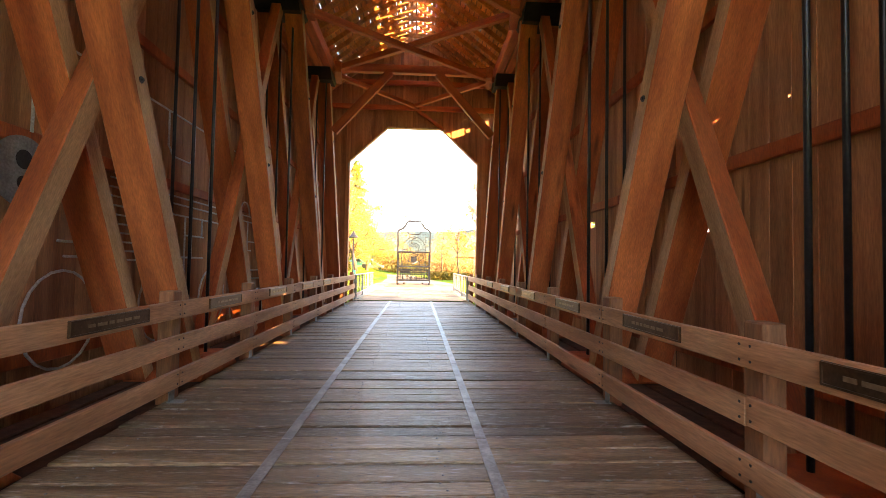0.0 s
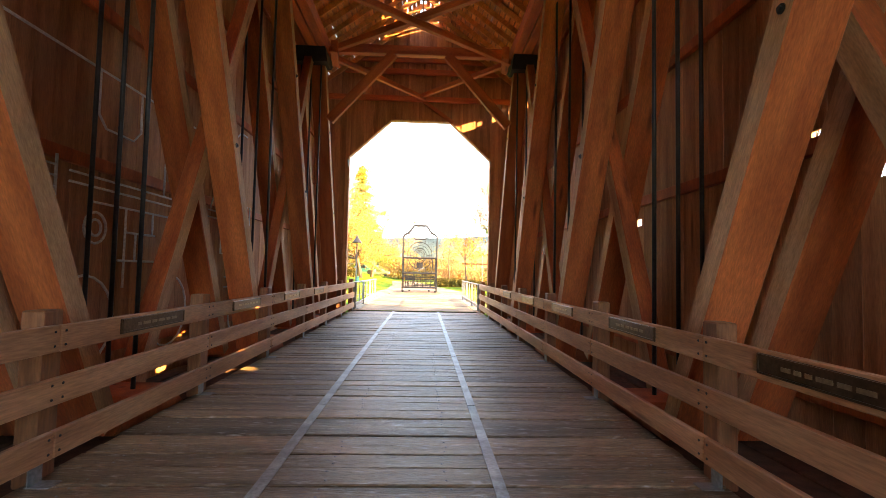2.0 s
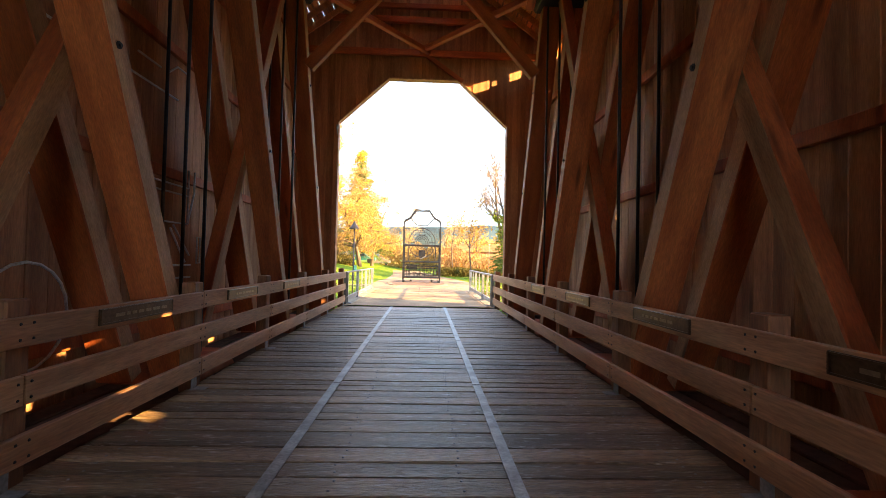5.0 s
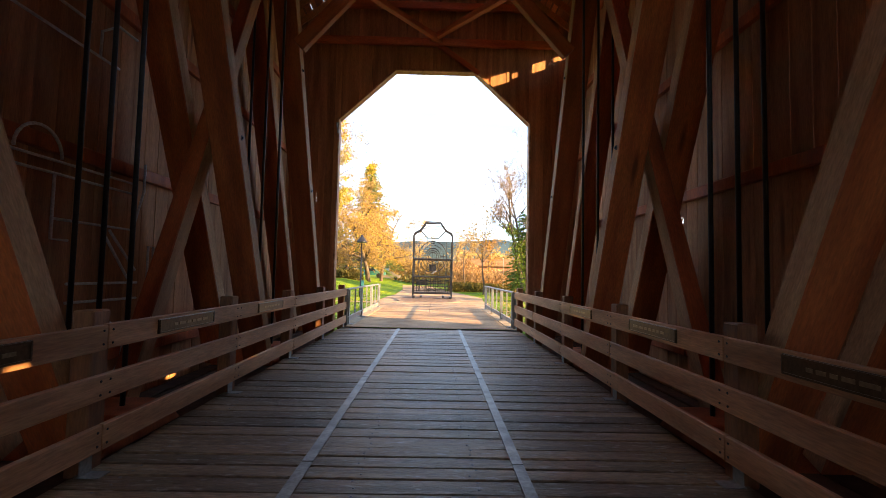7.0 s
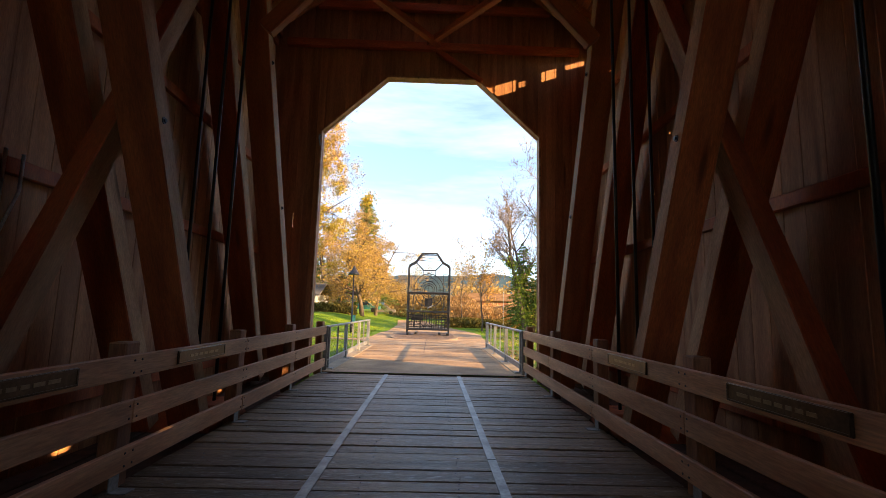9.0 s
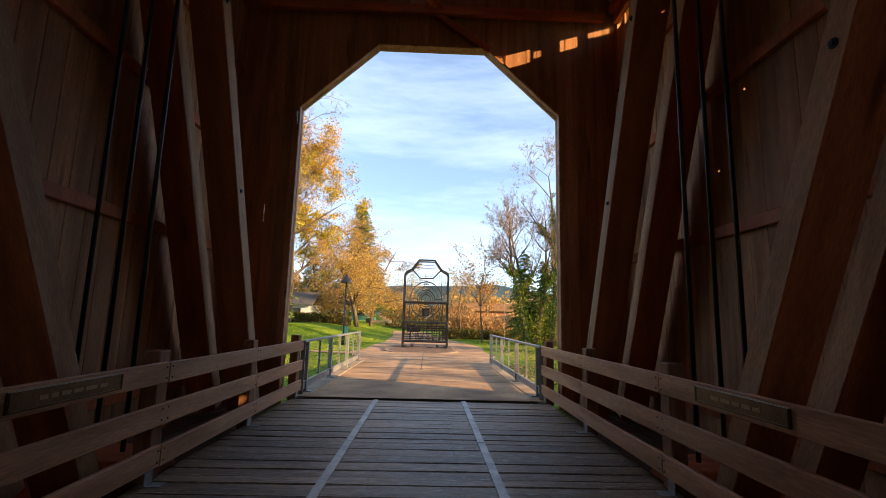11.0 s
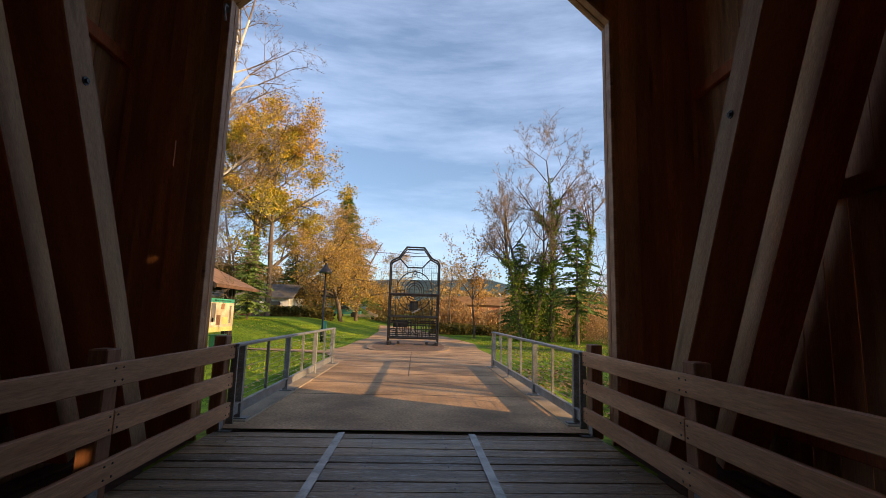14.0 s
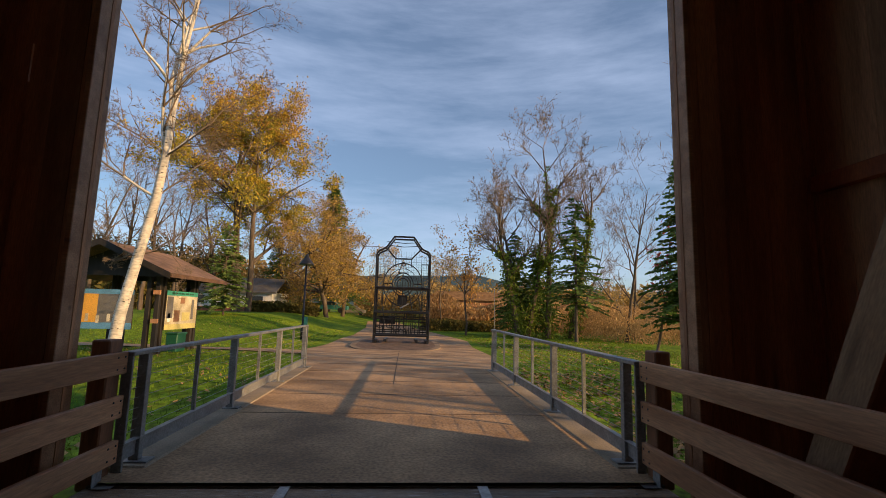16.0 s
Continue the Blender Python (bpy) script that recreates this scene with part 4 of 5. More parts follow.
while x0 < 0.75:
    ln = random.uniform(0.05, 0.16)
    box(bm, (x0 + ln / 2, -0.0345, 0.53), (ln, 0.004, 0.055))
    x0 += ln + 0.04
part("heading", bm, GREEN_BOX, mp, "dark heading bars")
op = board_panel("picture_board", Matrix.Translation((-0.25, -KY - 0.14, 1.32)), 1.9, 1.15,
                 [("header", 0, 0.88, 1, 1, SIGN_BLUE), ("field", 0, 0.16, 0.48, 0.88, SIGN_ORANGE), ("photo", 0.48, 0.16, 1, 0.88, SIGN_GREY), ("footer", 0, 0, 1, 0.16, SIGN_BLUE)], "orange and blue information board")
for k in range(5):
    bm = bmesh.new()
    box(bm, (-0.6 + 0.3 * k, -0.036, -0.3 + 0.05 * (k % 2)), (0.09, 0.004, 0.22))
    part("picture", bm, SIGN_CREAM, op)
crate = thing("green_bin", "green plastic leaflet bin under the map board", "bin", at=(-7.25, 31.0, ground_z(-7.25, 31)))
bm = bmesh.new()
box(bm, (0, 0, 0.28), (0.35, 0.6, 0.56))
part("body", edges_soft(bm, 0.02), GREEN_BOX, crate)
bm = bmesh.new()
box(bm, (0, 0, 0.58), (0.4, 0.66, 0.06))
part("lid", edges_soft(bm, 0.015), GREEN_BOX, crate)
for s in (-1, 1):
    for q in (0.62, 0.95):
        bars("pilot_bar", [(s * q, 1.3), (s * q * 0.9, 0.35)], 0.02)
    bars("coupling", circ(s * 0.62, 0.85, 0.16, 12), 0.02, -0.03)
    bars("brake_pipe", [(s * 0.1, 1.25), (s * 0.1, 0.75), (s * 0.28, 0.55), (s * 0.3, 0.35)], 0.022, -0.04)
    bars("boiler_stay", [(s * 0.3, 2.5), (s * 0.55, 1.5)], 0.02)
bars("crossbar", [(-1.4, 1.12), (1.4, 1.12)], 0.025)
bars("crossbar", [(-1.4, 0.62), (1.4, 0.62)], 0.02)
bars("smokebox_bar", [(0, 3.3), (0, 1.55)], 0.02)
stake = thing("marker_post", "thin grey steel marker post on the lawn", "post", at=(5.5, 43.5, ground_z(5.5, 43.5)))
bm = bmesh.new()
tube(bm, [(0, 0, -0.1), (0, 0, 3.2)], [0.02, 0.018], 8)
part("stake", bm, STEEL, stake)
bm = bmesh.new()
box(bm, (0, 0, 3.22), (0.07, 0.07, 0.05))
part("cap", bm, WHITE, stake)


# ---- trees ----
def tubes_mesh(name, segs, mat, sides=4):
    """Tapered limbs from (a, b, ra, rb) as one mesh."""
    verts, faces = [], []
    for a, b, ra_, rb_ in segs:
        d = (b - a).normalized()
        u = d.cross(Vector((0.3, 0.2, 0.93)))
        u = u.normalized() if u.length > 0.05 else Vector((1, 0, 0))
        v = d.cross(u)
        n = 8 if ra_ > 0.09 else (5 if ra_ > 0.03 else 3)
        o = len(verts)
        for p, r_ in ((a, ra_), (b, rb_)):
            for k in range(n):
                verts.append(p + (u * math.cos(k * math.tau / n) + v * math.sin(k * math.tau / n)) * r_)
        faces += [(o + k, o + (k + 1) % n, o + n + (k + 1) % n, o + n + k) for k in range(n)]
    me = bpy.data.meshes.new(name)
    me.from_pydata(verts, [], faces)
    me.materials.append(mat)
    me.polygons.foreach_set("use_smooth", [True] * len(faces))
    return me


def cards_mesh(name, spots, mat, rnd):
    """Small folded leaves at (place, size, way)."""
    verts, faces = [], []
    for p, size, way in spots:
        d = Vector((rnd.gauss(0, 1), rnd.gauss(0, 1), rnd.gauss(0, 1))).normalized() if way is None else way
        u = d.cross(Vector((rnd.gauss(0, 1), rnd.gauss(0, 1), rnd.gauss(0, 1)))).normalized()
        o = len(verts)
        verts += [p - d * size, p + u * size * 0.55, p + d * size, p - u * size * 0.5 + d.cross(u) * size * 0.2]
        faces.append((o, o + 1, o + 2, o + 3))
    me = bpy.data.meshes.new(name)
    me.from_pydata(verts, [], faces)
    me.materials.append(mat)
    return me


def grow(rnd, base, height, radius, levels, spread=0.6, kids=4, droop=0.0, first=0.3, upness=0.25, wobble=0.12, ratio=0.62, trunk_to=1.0, lean=(0, 0), deep=0.8, thin=0.009):
    """Limb segments and tip places of a tree."""
    segs, tips = [], []

    def limb(p, d, length, r, lev):
        n = 7 if lev == 0 else (4 if lev < 3 else 2)
        cur, r0 = p, r
        marks = []
        for i in range(n):
            d = (d + Vector((rnd.gauss(0, wobble), rnd.gauss(0, wobble), rnd.gauss(0, wobble) + (upness * 0.2 if lev else 0.05) - droop * lev * 0.08))).normalized()
            nxt = cur + d * (length / n)
            r1 = r * (1 - (i + 1) / n * (0.78 if lev else 0.85)) + thin * 0.3
            segs.append((cur, nxt, r0, r1))
            marks.append((nxt, d, r1, (i + 1) / n))
            cur, r0 = nxt, r1
        if lev >= levels - 1:
            tips.extend((m[0], m[1]) for m in marks)
        if lev >= levels:
            return
        count = kids * (2 if lev == 0 else 1) + rnd.randrange(2)
        for c in range(count):
            q = (first if lev == 0 else 0.3) + (1 - (first if lev == 0 else 0.3)) * (c + rnd.random()) / count
            m = marks[min(n - 1, max(0, int(q * n) - 1 + (1 if rnd.random() < 0.5 else 0)))]
            side = m[1].cross(Vector((rnd.gauss(0, 1), rnd.gauss(0, 1), rnd.gauss(0, 1)))).normalized()
            nd = (m[1] * (1 - spread) + side * spread * 1.3 + Vector((0, 0, upness))).normalized()
            limb(m[0], nd, length * ratio * rnd.uniform(0.65, 1.1) * (1.1 - 0.5 * q if lev == 0 else deep), max(thin, m[2] * 0.68), lev + 1)
        tips.append((cur, d))

    limb(Vector(base) - Vector((0, 0, 0.2)), Vector((lean[0], lean[1], 1)).normalized(), height * trunk_to, radius, 0)
    return segs, tips


def plant(name, label, category, base, segs, bark, leaves=(), group="", twig=None):
    """A tree standing at base: its limbs and its leaf clumps."""
    ob = thing(name, label, category, group, at=base)
    back = Vector(base)
    thick = [(a - back, b - back, p, q) for a, b, p, q in segs if p > 0.035 or twig is None]
    piece("trunk", tubes_mesh("trunk", thick, bark), ob)
    if twig is not None:
        thin = [(a - back, b - back, p, q) for a, b, p, q in segs if p <= 0.035]
        if thin:
            tagged(piece("twigwork", tubes_mesh("twigwork", thin, twig), ob), kind="stuff")
    for lname, spots, mat in leaves:
        rnd = random.Random(len(spots))
        tagged(piece(lname, cards_mesh(lname, [(p - back, s_, w_) for p, s_, w_ in spots], mat, rnd), ob), kind="stuff")
    return ob


def at(x, y, dz=0.0):
    return (x, y, ground_z(x, y) + dz)


def clump(rnd, tips, per, spread, size, keep=1.0, floor_=None):
    out = []
    for p, d in tips:
        if rnd.random() > keep:
            continue
        for _ in range(per):
            q = p + Vector((rnd.gauss(0, spread), rnd.gauss(0, spread), rnd.gauss(0, spread * 0.8)))
            if floor_ is None or q.z > floor_:
                out.append((q, size * rnd.uniform(0.6, 1.4), None))
    return out


# tall gold cottonwood
rnd = random.Random(11)
b0 = at(-16.3, 62)
segs, tips = grow(rnd, b0, 20.5, 0.42, 4, spread=0.62, kids=6, first=0.34, upness=0.24, ratio=0.50, wobble=0.05, deep=0.95)
b1 = at(-15.5, 63)
s2, t2 = grow(rnd, b1, 17.5, 0.36, 4, spread=0.64, kids=6, first=0.34, upness=0.22, ratio=0.46, lean=(0.09, 0), wobble=0.05, deep=0.95)
tips_all = [q for q in tips + t2 if noise.noise(q[0] * 0.45) > -0.08]
green = [q for q in tips_all if noise.noise(q[0] * 0.22 + Vector((3, 1, 0))) + 0.05 * (13 - q[0].z) > -0.25]
gold = [q for q in tips_all if noise.noise(q[0] * 0.3 + Vector((9, 4, 2))) > -0.1]
warm = [q for q in tips_all if noise.noise(q[0] * 0.3 + Vector((5, 8, 1))) + 0.06 * (q[0].z - 15) > 0.05]
plant("cottonwood_tree", "tall cottonwood with thinning gold and green autumn leaves", "tree", b0, segs + s2, BARK,
      [("gold_foliage", clump(rnd, gold, 4, 0.3, 0.115, 0.85), GOLD), ("green_foliage", clump(rnd, green, 6, 0.32, 0.115, 0.95), GREEN_GOLD), ("orange_foliage", clump(rnd, warm, 4, 0.3, 0.115, 0.45), ORANGE)], twig=TWIG)

# broad ochre trees by the road
for i, (x, y, h, keep) in enumerate(((-9.4, 72, 13.2, 1.0), (-8.2, 78, 12.0, 1.0), (-12.2, 71, 12.5, 0.45), (-8.6, 68, 10.5, 0.8), (-14.0, 73, 11.5, 0.3))):
    rnd = random.Random(30 + i)
    b0 = at(x, y)
    segs, tips = grow(rnd, b0, h, 0.28, 4, spread=0.68, kids=5, first=0.1, upness=0.14, ratio=0.5, droop=0.6)
    plant("ochre_tree", "broad dense tree with drooping twigs and ochre leaves", "tree", b0, segs, BARK,
          [("foliage", clump(rnd, tips, 3, 0.35, 0.085, 0.85 * keep), OCHRE), ("gold_foliage", clump(rnd, tips, 1, 0.35, 0.1, 0.35 * keep, None), GOLD)], group="trees by the road", twig=TWIG)


# conifers
def conifer(x, y, h, width, seed, label, low=0.08, dense=1.0, mat=NEEDLE):
    rnd = random.Random(seed)
    b0 = Vector(at(x, y))
    segs = [(b0 - Vector((0, 0, 0.2)), b0 + Vector((0, 0, h * 0.5)), 0.013 * h, 0.007 * h), (b0 + Vector((0, 0, h * 0.5)), b0 + Vector((0, 0, h)), 0.007 * h, 0.004)]
    spots = []
    z = h * low
    while z < h * 0.98:
        q = z / h
        n = int((3 + rnd.randrange(2)) * dense)
        for k in range(n):
            a = rnd.uniform(0, math.tau)
            ln = width * (1 - q) ** 0.8 * rnd.uniform(0.6, 1.15) + 0.15
            d = Vector((math.cos(a), math.sin(a), rnd.uniform(-0.25, 0.15)))
            p0 = b0 + Vector((0, 0, z + rnd.uniform(-0.15, 0.15)))
            p1 = p0 + d * ln * 0.6
            p2 = p1 + (d + Vector((0, 0, -0.25))).normalized() * ln * 0.4
            segs += [(p0, p1, 0.02 + 0.002 * h * (1 - q), 0.012), (p1, p2, 0.012, 0.004)]
            m = max(4, int(ln * 12))
            for i in range(m):
                w = (i + 0.5) / m
                c = p0.lerp(p1, min(1, w / 0.6)) if w < 0.6 else p1.lerp(p2, (w - 0.6) / 0.4)
                for s_ in (-1, 1):
                    side = d.cross(Vector((0, 0, 1))) * s_
                    way = (d * 0.6 + side + Vector((0, 0, -0.25 + rnd.gauss(0, 0.2)))).normalized()
                    spots.append((c + way * 0.12, rnd.uniform(0.09, 0.18) * (0.7 + 0.02 * h), way))
        z += (0.16 + 0.018 * h) * 0.5
    return plant("conifer_tree", label, "tree", tuple(b0), segs, BARK, [("needles", spots, mat)], group="conifers")


conifer(-12.1, 91, 21.0, 6.6, 5, "tall dark pointed conifer behind the autumn trees", dense=3.0)
conifer(-12.2, 48, 6.4, 1.9, 6, "small bushy green conifer on the lawn", dense=1.4, mat=YOUNG_NEEDLE)
conifer(11.0, 44.5, 9.6, 2.9, 7, "slender dark green fir on the lawn", low=0.24, dense=0.9)
conifer(13.1, 36.0, 9.5, 2.4, 8, "dark fir with spreading boughs beside the bridge", low=0.15, dense=1.5)
conifer(8.3, 50, 8.0, 2.3, 9, "young fir among ivy-clad trunks", low=0.12, dense=1.0)
conifer(10.2, 51, 7.2, 2.4, 13, "young fir among ivy-clad trunks", low=0.12, dense=1.0)
conifer(-17, 78, 10, 3.0, 10, "dark conifer behind the house")

# ivy-clad bare trees
for i, (x, y, h, lean, ivy) in enumerate(((8.0, 47.5, 11.8, (-0.24, 0.0), 6.0), (8.3, 48.4, 12.4, (-0.07, 0.02), 6.0), (8.7, 48.0, 10.6, (0.13, 0.0), 6.5), (10.2, 48, 17.0, (0.07, 0.0), 12.0), (12.2, 49, 14.2, (0.10, 0.0), 9.0))):
    rnd = random.Random(70 + i)
    b0 = at(x, y)
    segs, tips = grow(rnd, b0, h * 0.86, 0.23, 4, spread=0.56, kids=5, first=0.5, upness=0.32, ratio=0.44, lean=lean, wobble=0.06, deep=1.15, thin=0.011)
    trunk_segs = [s_ for s_ in segs if s_[2] > 0.06]
    spots = []
    for a, b, ra_, rb_ in trunk_segs:
        for _ in range(int(230 * (b - a).length)):
            p = a.lerp(b, rnd.random())
            if p.z - b0[2] < ivy * rnd.uniform(0.6, 1.1):
                w = 0.6 if p.z - b0[2] < ivy * 0.5 else 0.32
                dr = Vector((rnd.gauss(0, 1), rnd.gauss(0, 1), rnd.gauss(0, 0.6))).normalized() * (ra_ + abs(rnd.gauss(0, w * 0.6)))
                spots.append((p + dr, rnd.uniform(0.07, 0.14), None))
    plant("ivy_clad_tree", "bare autumn tree with its trunk wrapped in green ivy", "tree", b0, segs, BARK, [("ivy", spots, IVY)], group="ivy-clad trees", twig=TWIG)

# slender trees along the right-hand lawn, and bare ones behind the kiosk
for i, (x, y, h, r_, keep, mat) in enumerate(((4.6, 50, 7.6, 0.09, 0.9, ORANGE), (3.4, 58, 7.4, 0.09, 0.9, OCHRE), (1.9, 64, 6.5, 0.08, 0.8, OCHRE), (6.2, 60, 6.0, 0.09, 0.8, ORANGE), (12.4, 37.5, 6.4, 0.08, 0.12, RED))):
    rnd = random.Random(100 + i)
    b0 = at(x, y)
    segs, tips = grow(rnd, b0, h, r_, 3, spread=0.5, kids=4, first=0.3, upness=0.3, ratio=0.42)
    plant("young_tree", "slender young tree with sparse red leaves" if mat is RED else "slender young tree with sparse orange leaves", "tree", b0, segs, BARK, [("foliage", clump(rnd, tips, 2, 0.3, 0.09, keep), mat)], group="young trees", twig=TWIG)
for i, (x, y, h, r_) in enumerate(((-23, 58, 13, 0.2), (-20, 66, 12, 0.2), (-27, 64, 14, 0.22), (-31, 60, 13, 0.2), (-18.5, 55, 10, 0.14), (15.0, 46, 10.5, 0.13), (17.5, 50, 10.0, 0.12), (19.5, 42, 11.5, 0.14), (-24, 76, 15, 0.22), (-21.5, 60, 12, 0.17), (-25.5, 55, 12, 0.18), (13.8, 33.0, 11.0, 0.11), (14.0, 52, 8.5, 0.1), (15.5, 20.5, 11.0, 0.15), (21.0, 15.0, 12.0, 0.16), (24.0, 12.1, 13.0, 0.24), (24.5, 14.6, 12.0, 0.2), (23.0, 18.0, 13.0, 0.24))):
    rnd = random.Random(140 + i)
    b0 = at(x, y)
    segs, tips = grow(rnd, b0, h, r_, 3 if y < 21 else 4, spread=0.48, kids=4, first=0.25, upness=0.22, ratio=0.44, wobble=0.09, deep=1.25, thin=0.008)
    plant("bare_tree", "leafless grey autumn tree with fine twigs", "tree", b0, segs, BARK, [], group="bare trees", twig=TWIG)

# white birch in front of the kiosk
rnd = random.Random(9)
b0 = Vector(at(-7.62, 28.3))
stem = [b0 + Vector(v) for v in ((0, 0, -0.2), (0.12, 0, 1.2), (0.42, 0, 2.8), (0.72, 0, 4.4), (0.84, 0, 5.6), (0.9, 0, 6.8))]
rad = [0.17, 0.15, 0.135, 0.12, 0.11, 0.10]
segs = [(a, b, p, q) for a, b, p, q in zip(stem, stem[1:], rad, rad[1:])]
tips = []
for d, ln, r_, start in (((-0.10, 0.1, 1), 7.0, 0.08, 5), ((0.16, -0.05, 1), 6.5, 0.085, 5), ((-0.3, 0.2, 1), 5.0, 0.055, 4), ((0.6, 0.1, 0.7), 3.6, 0.04, 4), ((-0.8, 0, 0.7), 3.4, 0.04, 3), ((0.8, -0.2, 0.25), 3.0, 0.03, 4), ((-0.9, 0.3, 0.3), 2.8, 0.03, 2), ((0.5, 0.4, 0.5), 3.2, 0.03, 3), ((-0.6, 0.1, 0.15), 3.0, 0.022, 3), ((0.7, 0.2, 0.1), 2.6, 0.02, 2), ((-0.7, -0.3, 0.5), 2.6, 0.03, 4)):
    s2, t2 = grow(rnd, stem[start] + Vector((0, 0, 0.2)), ln, r_, 4, spread=0.5, kids=5, first=0.12, upness=0.12, ratio=0.4, deep=1.1, thin=0.0045, lean=(d[0] / max(d[2], 0.2), d[1] / max(d[2], 0.2)), wobble=0.12)
    segs += s2
plant("birch_tree", "leaning white-barked birch with bare fine twigs", "tree", tuple(b0), segs, BIRCH, [], twig=TWIG)
scars = bmesh.new()
birch_ob = bpy.data.objects["birch_tree"]
for _ in range(90):
    i = rnd.randrange(5)
    q = rnd.random()
    p = stem[i].lerp(stem[i + 1], q) - b0
    r_ = rad[i] + (rad[i + 1] - rad[i]) * q + 0.002
    a = rnd.uniform(math.pi, math.tau)
    w = rnd.uniform(0.02, 0.06)
    box(scars, p + Vector((math.cos(a) * r_, math.sin(a) * r_, 0)), (w * abs(math.sin(a)) + 0.008, w * abs(math.cos(a)) + 0.008, rnd.uniform(0.006, 0.02)))
tagged(part("bark_scars", scars, DARKWOOD, birch_ob, "dark bark scars"), kind="stuff")

# ---- shrubs, reeds ----
def thicket(name, label, x0, x1, y0, y1, h, count, mat, seed, size=0.12, upright=0.0, stalk=True):
    rnd = random.Random(seed)
    spots = []
    for _ in range(count):
        x, y = rnd.uniform(x0, x1), rnd.uniform(y0, y1)
        top = h * (0.65 + 0.5 * noise.noise((x * 0.35, y * 0.35, seed)) + 0.15)
        z = top * (1 - rnd.random() ** 1.6)
        way = None if rnd.random() > upright else Vector((rnd.gauss(0, 0.2), rnd.gauss(0, 0.2), 1)).normalized()
        spots.append((Vector((x, y, ground_z(x, y) + z)), size * rnd.uniform(0.6, 1.5), way))
    ob = new(name, cards_mesh(name, spots, mat, rnd))
    return tagged(ob, label, "shrubs", kind="stuff")


thicket("reed_bed", "tall dry orange-brown reeds behind the lawn", 2, 36, 58, 66, 3.0, 80000, REED, 1, 0.1, 0.9)
thicket("low_shrubs", "dark mixed shrubs at the foot of the reeds", 1.5, 9, 56, 58.5, 1.1, 4000, SHRUB, 2, 0.11)
thicket("shrub_border", "leafy golden shrubs beside the bridge", 13, 26, 43, 56, 2.4, 42000, REED, 3, 0.055, 0.6)
thicket("hedge", "mixed green and brown shrubs before the house", -15.5, -9.0, 63, 66, 1.3, 4500, SHRUB, 4, 0.15)
thicket("far_thicket", "brown and ochre woodland edge in the distance", -60, -16, 84, 96, 9.0, 14000, OCHRE, 5, 0.3)
thicket("far_thicket", "brown and ochre woodland edge in the distance", 4, 60, 88, 105, 7.0, 14000, OCHRE, 6, 0.3)
thicket("far_thicket", "low brown woodland edge beyond the road", -9, 5, 97, 106, 5.0, 9000, OCHRE, 9, 0.2)
thicket("far_thicket", "brown and ochre woodland edge in the distance", -60, -26, 60, 75, 5.0, 9000, SHRUB, 7, 0.25)
thicket("back_thicket", "dense brown twiggy woodland behind the kiosk", -36, -20, 66, 76, 8.0, 16000, SHRUB, 12, 0.13)
thicket("side_scrub", "dark scrub below the bridge end", 5.0, 12.0, 19.5, 23.0, 1.0, 3000, SHRUB, 8, 0.1)

# ---- house, far building, truck ----
hx, hy = -18.4, 70.0
hz = ground_z(hx, hy)
house = thing("house", "low white house with a grey gable roof beyond the lawn", "house", at=(hx, hy, hz))
bm = bmesh.new()
box(bm, (0, 0, 1.0), (8.4, 7.0, 2.2))
part("wall", bm, WHITE, house)
for s in (-1, 1):
    bm = bmesh.new()
    for _ in range(1):
        vs = [bm.verts.new(v) for v in ((-4.7, 0, 3.6), (4.7, 0, 3.6), (4.7, s * 4.0, 1.95), (-4.7, s * 4.0, 1.95), (-4.7, 0, 3.75), (4.7, 0, 3.75), (4.7, s * 4.0, 2.1), (-4.7, s * 4.0, 2.1))]
        for f in ((0, 1, 2, 3), (4, 5, 6, 7), (0, 1, 5, 4), (1, 2, 6, 5), (2, 3, 7, 6), (3, 0, 4, 7)):
            bm.faces.new([vs[i] for i in f])
    part("roof", bm, ASPHALT_SHINGLE, house)
for x in (-3.4, -0.4, 2.6):
    bm = bmesh.new()
    box(bm, (x, -3.52, 1.25), (1.5, 0.05, 1.0))
    wdw = part("window", bm, WHITE, house)
    bm = bmesh.new()
    box(bm, (x, -3.55, 1.25), (1.3, 0.03, 0.8))
    part("pane", bm, GLASS_DARK, wdw)
bm = bmesh.new()
box(bm, (0, -3.54, 0.2), (8.4, 0.06, 0.5))
part("brick_base", bm, BRICK, house, "red brick base")
far_b = thing("far_building", "low reddish building behind the reeds", "building", at=(9.0, 86, -0.3))
bm = bmesh.new()
box(bm, (0, 0, 1.6), (12, 8, 3.6))
part("wall", bm, BRICK, far_b)
bm = bmesh.new()
prism(bm, [(-6.5, 3.4), (6.5, 3.4), (4.5, 4.6), (-4.5, 4.6)], -4.5, 4.5)
part("roof", bm, SHINGLE, far_b)
for x in (-4, -1.5, 1.0, 3.5):
    for z in (1.9,):
        bm = bmesh.new()
        box(bm, (x, -4.02, z), (1.1, 0.06, 1.2))
        part("window", bm, GLASS_DARK, far_b)
truck = thing("pickup_truck", "teal pickup truck parked on the far road", "truck", at=(-10.8, 84, ground_z(-10.8, 84)))
bm = bmesh.new()
prism(bm, [(-2.6, 0.45), (2.6, 0.45), (2.6, 0.95), (1.3, 1.05), (0.7, 1.65), (-0.5, 1.65), (-0.7, 1.05), (-2.6, 1.05)], -0.9, 0.9)
part("body", edges_soft(bm, 0.05), TEAL, truck)
bm = bmesh.new()
prism(bm, [(0.55, 1.1), (1.1, 1.1), (0.62, 1.58), (-0.42, 1.58), (-0.58, 1.1)], -0.92, 0.92)
part("window", bm, GLASS_DARK, truck)
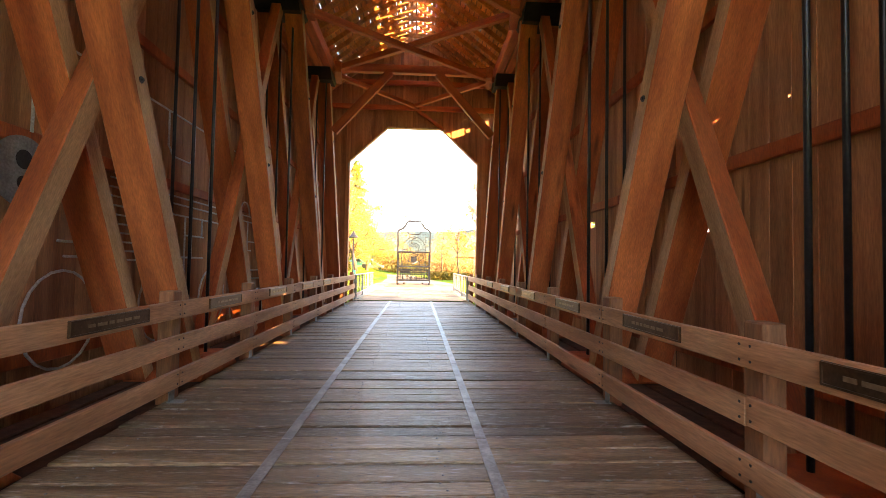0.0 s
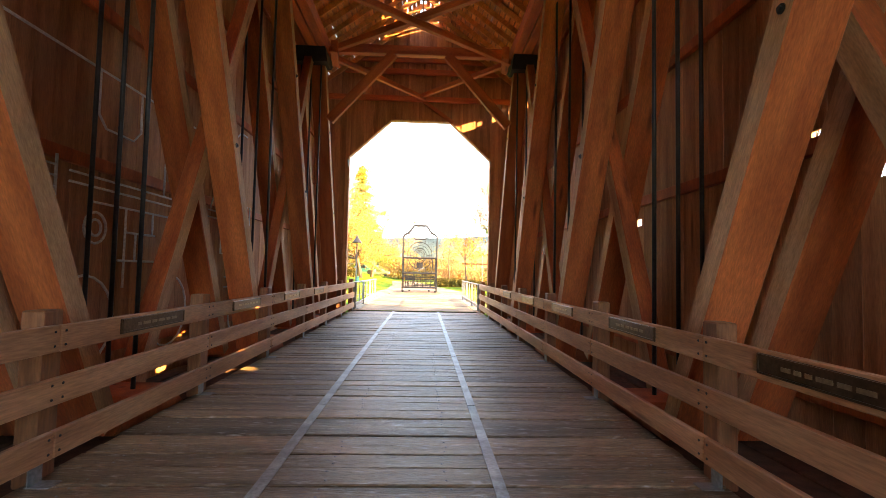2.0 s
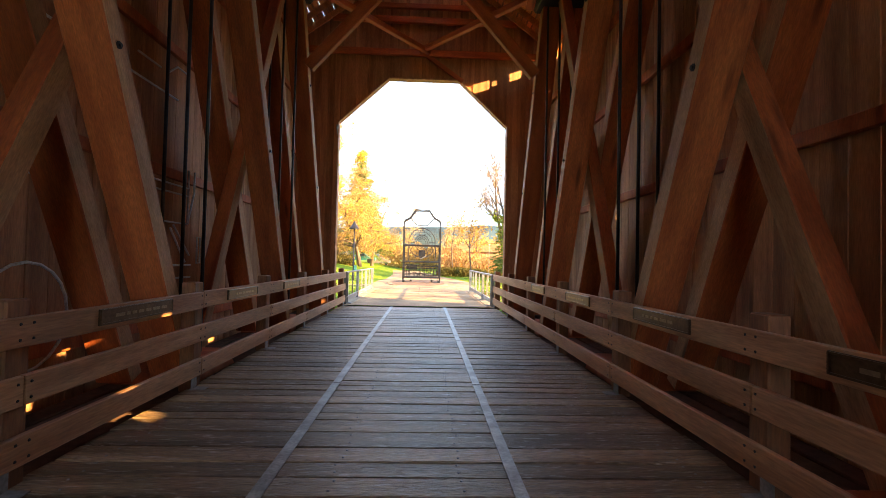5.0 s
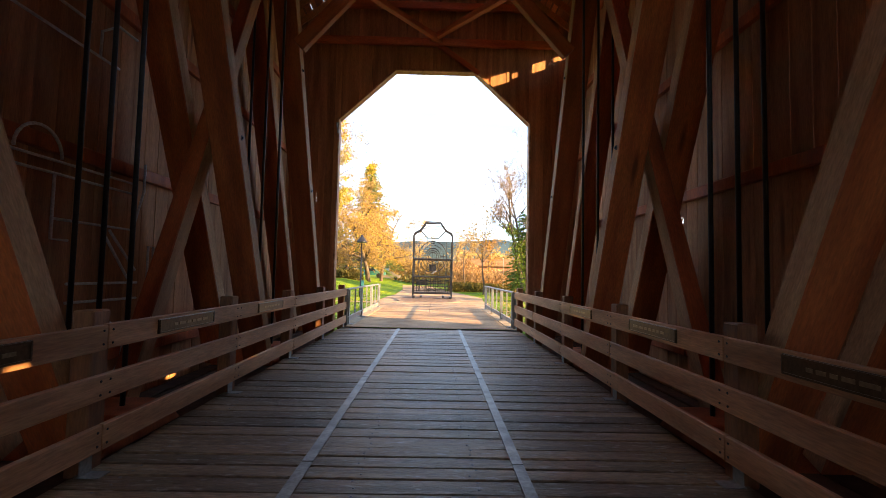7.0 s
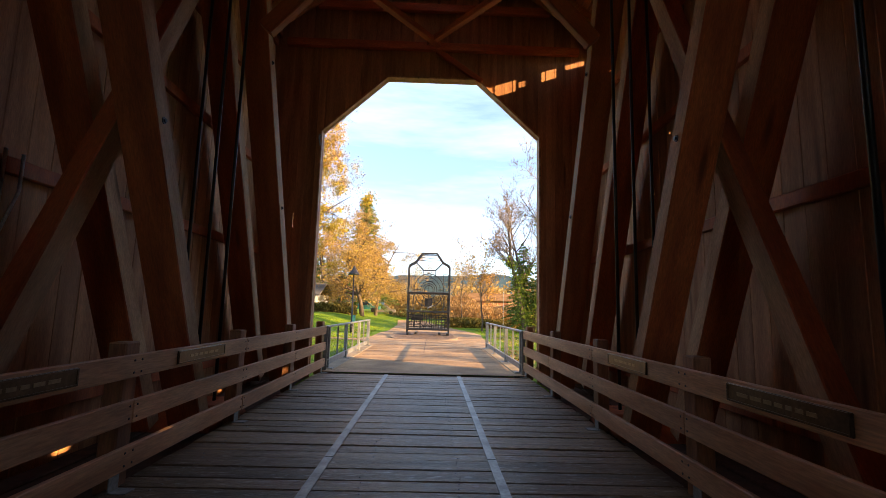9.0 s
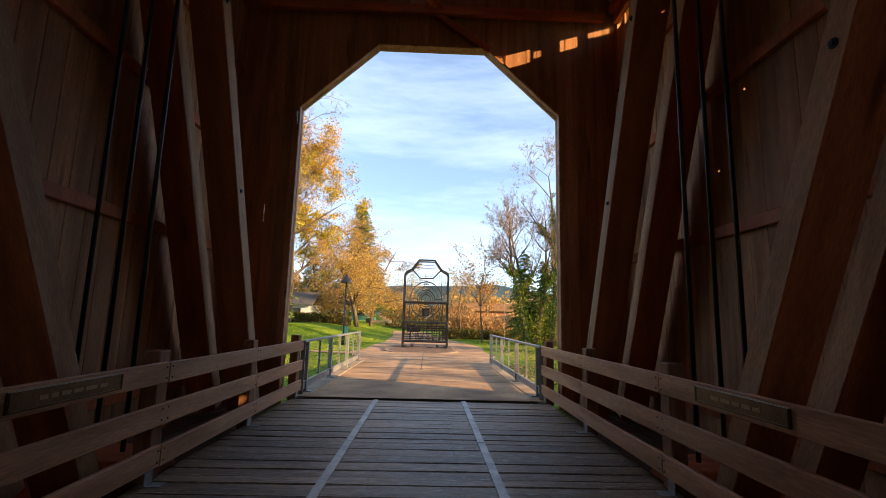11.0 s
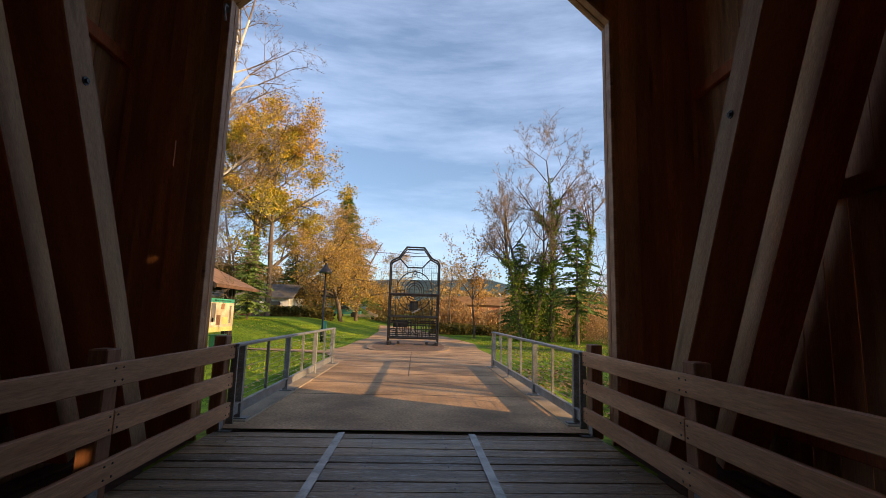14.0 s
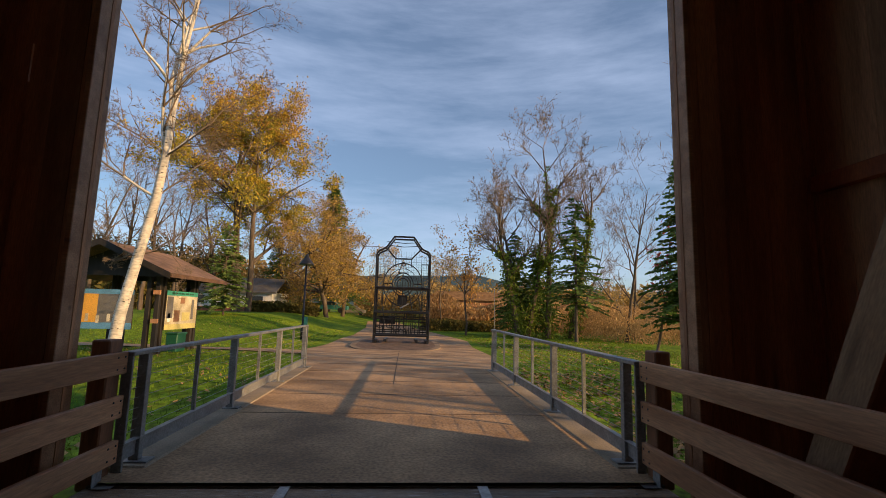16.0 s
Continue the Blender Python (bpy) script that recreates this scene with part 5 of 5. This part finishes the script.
for x in (-1.6, 1.6):
    for y in (-0.85, 0.85):
        bm = bmesh.new()
        tube(bm, [(x, y - 0.12, 0.38), (x, y + 0.12, 0.38)], 0.38, 16)
        part("wheel", bm, IRON, truck)
van = thing("parked_car", "small grey car parked on the far road", "car", at=(-8.4, 92, ground_z(-8.4, 92)))
bm = bmesh.new()
prism(bm, [(-2.0, 0.35), (2.0, 0.35), (2.1, 0.8), (1.2, 0.95), (0.6, 1.4), (-1.3, 1.4), (-2.0, 0.95)], -0.85, 0.85)
part("body", edges_soft(bm, 0.05), ASPHALT_SHINGLE, van)
for x in (-1.3, 1.3):
    bm = bmesh.new()
    tube(bm, [(x, -0.87, 0.33), (x, -0.65, 0.33)], 0.33, 14)
    part("wheel", bm, IRON, van)

# ---- far wooded ridge ----
bm = bmesh.new()
last = None
for k in range(161):
    x = -2600 + 32.5 * k
    z = 86 + 34 * noise.noise((x * 0.0022, 1.3, 0)) + 6 * noise.noise((x * 0.03, 5.0, 0)) + 14 * noise.noise((x * 0.008, 2.0, 0))
    cur = [bm.verts.new((x, 1300, -10)), bm.verts.new((x, 1330, z * 0.6)), bm.verts.new((x, 1400, z)), bm.verts.new((x, 1600, -10))]
    if last:
        for j in range(3):
            bm.faces.new((last[j], cur[j], cur[j + 1], last[j + 1]))
    last = cur
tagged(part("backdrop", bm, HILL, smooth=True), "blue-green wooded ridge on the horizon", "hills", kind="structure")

# ---- grass blades and fallen leaves ----
rng = np.random.default_rng(4)


def blades(name, n, xr, yr, h, mat, label, flat=False):
    x = rng.uniform(*xr, n)
    y = yr[0] + (yr[1] - yr[0]) * rng.random(n) ** 1.5
    keep = np.abs(x) > 2.75 + 0.9 * (y > 29) + 0.4 * (y > 31)
    keep &= ~((x < -3) & (y > 31 - 0.1 * (x + 3)) & (y < 37.5) & (y < 33.2 - 0.28 * (x + 3)) & (y > 30.8 - 0.3 * (x + 3)))
    x, y = x[keep], y[keep]
    verts, faces = [], []
    for a, b in zip(x.tolist(), y.tolist()):
        z = ground_z(a, b)
        o = len(verts)
        if flat:
            s_ = 0.03 + 0.05 * random.random()
            t_ = random.uniform(0, math.tau)
            c_, n_ = math.cos(t_) * s_, math.sin(t_) * s_
            k = random.uniform(-0.03, 0.03)
            verts += [(a + c_, b + n_, z + 0.035 + k), (a - n_ * 0.7, b + c_ * 0.7, z + 0.03), (a - c_, b - n_, z + 0.035 - k), (a + n_ * 0.7, b - c_ * 0.7, z + 0.03)]
            faces.append((o, o + 1, o + 2, o + 3))
        else:
            t_ = random.uniform(0, math.tau)
            w = 0.006 + 0.0004 * (b - 19)
            hh = h * random.uniform(0.5, 1.2)
            verts += [(a - w * math.cos(t_), b - w * math.sin(t_), z - 0.01), (a + w * math.cos(t_), b + w * math.sin(t_), z - 0.01), (a + random.gauss(0, 0.03), b + random.gauss(0, 0.03), z + hh)]
            faces.append((o, o + 1, o + 2))
    me = bpy.data.meshes.new(name)
    me.from_pydata(verts, [], faces)
    me.materials.append(mat)
    tagged(new(name, me), label, "grass" if not flat else "leaves", kind="stuff")


blades("grass", 90000, (-16, 14), (19.6, 52), 0.07, BLADE, "short green grass blades on the lawn")
blades("leaf_litter", 5200, (2.6, 12), (20, 45), 0.05, LITTER, "scattered brown and orange fallen leaves", True)
blades("leaf_litter", 1300, (-12, -2.6), (20, 50), 0.05, LITTER, "scattered brown and orange fallen leaves", True)
blades("leaf_litter", 1500, (2.75, 5.2), (20.5, 27), 0.05, LITTER, "dense drift of orange fallen leaves beside the ramp", True)
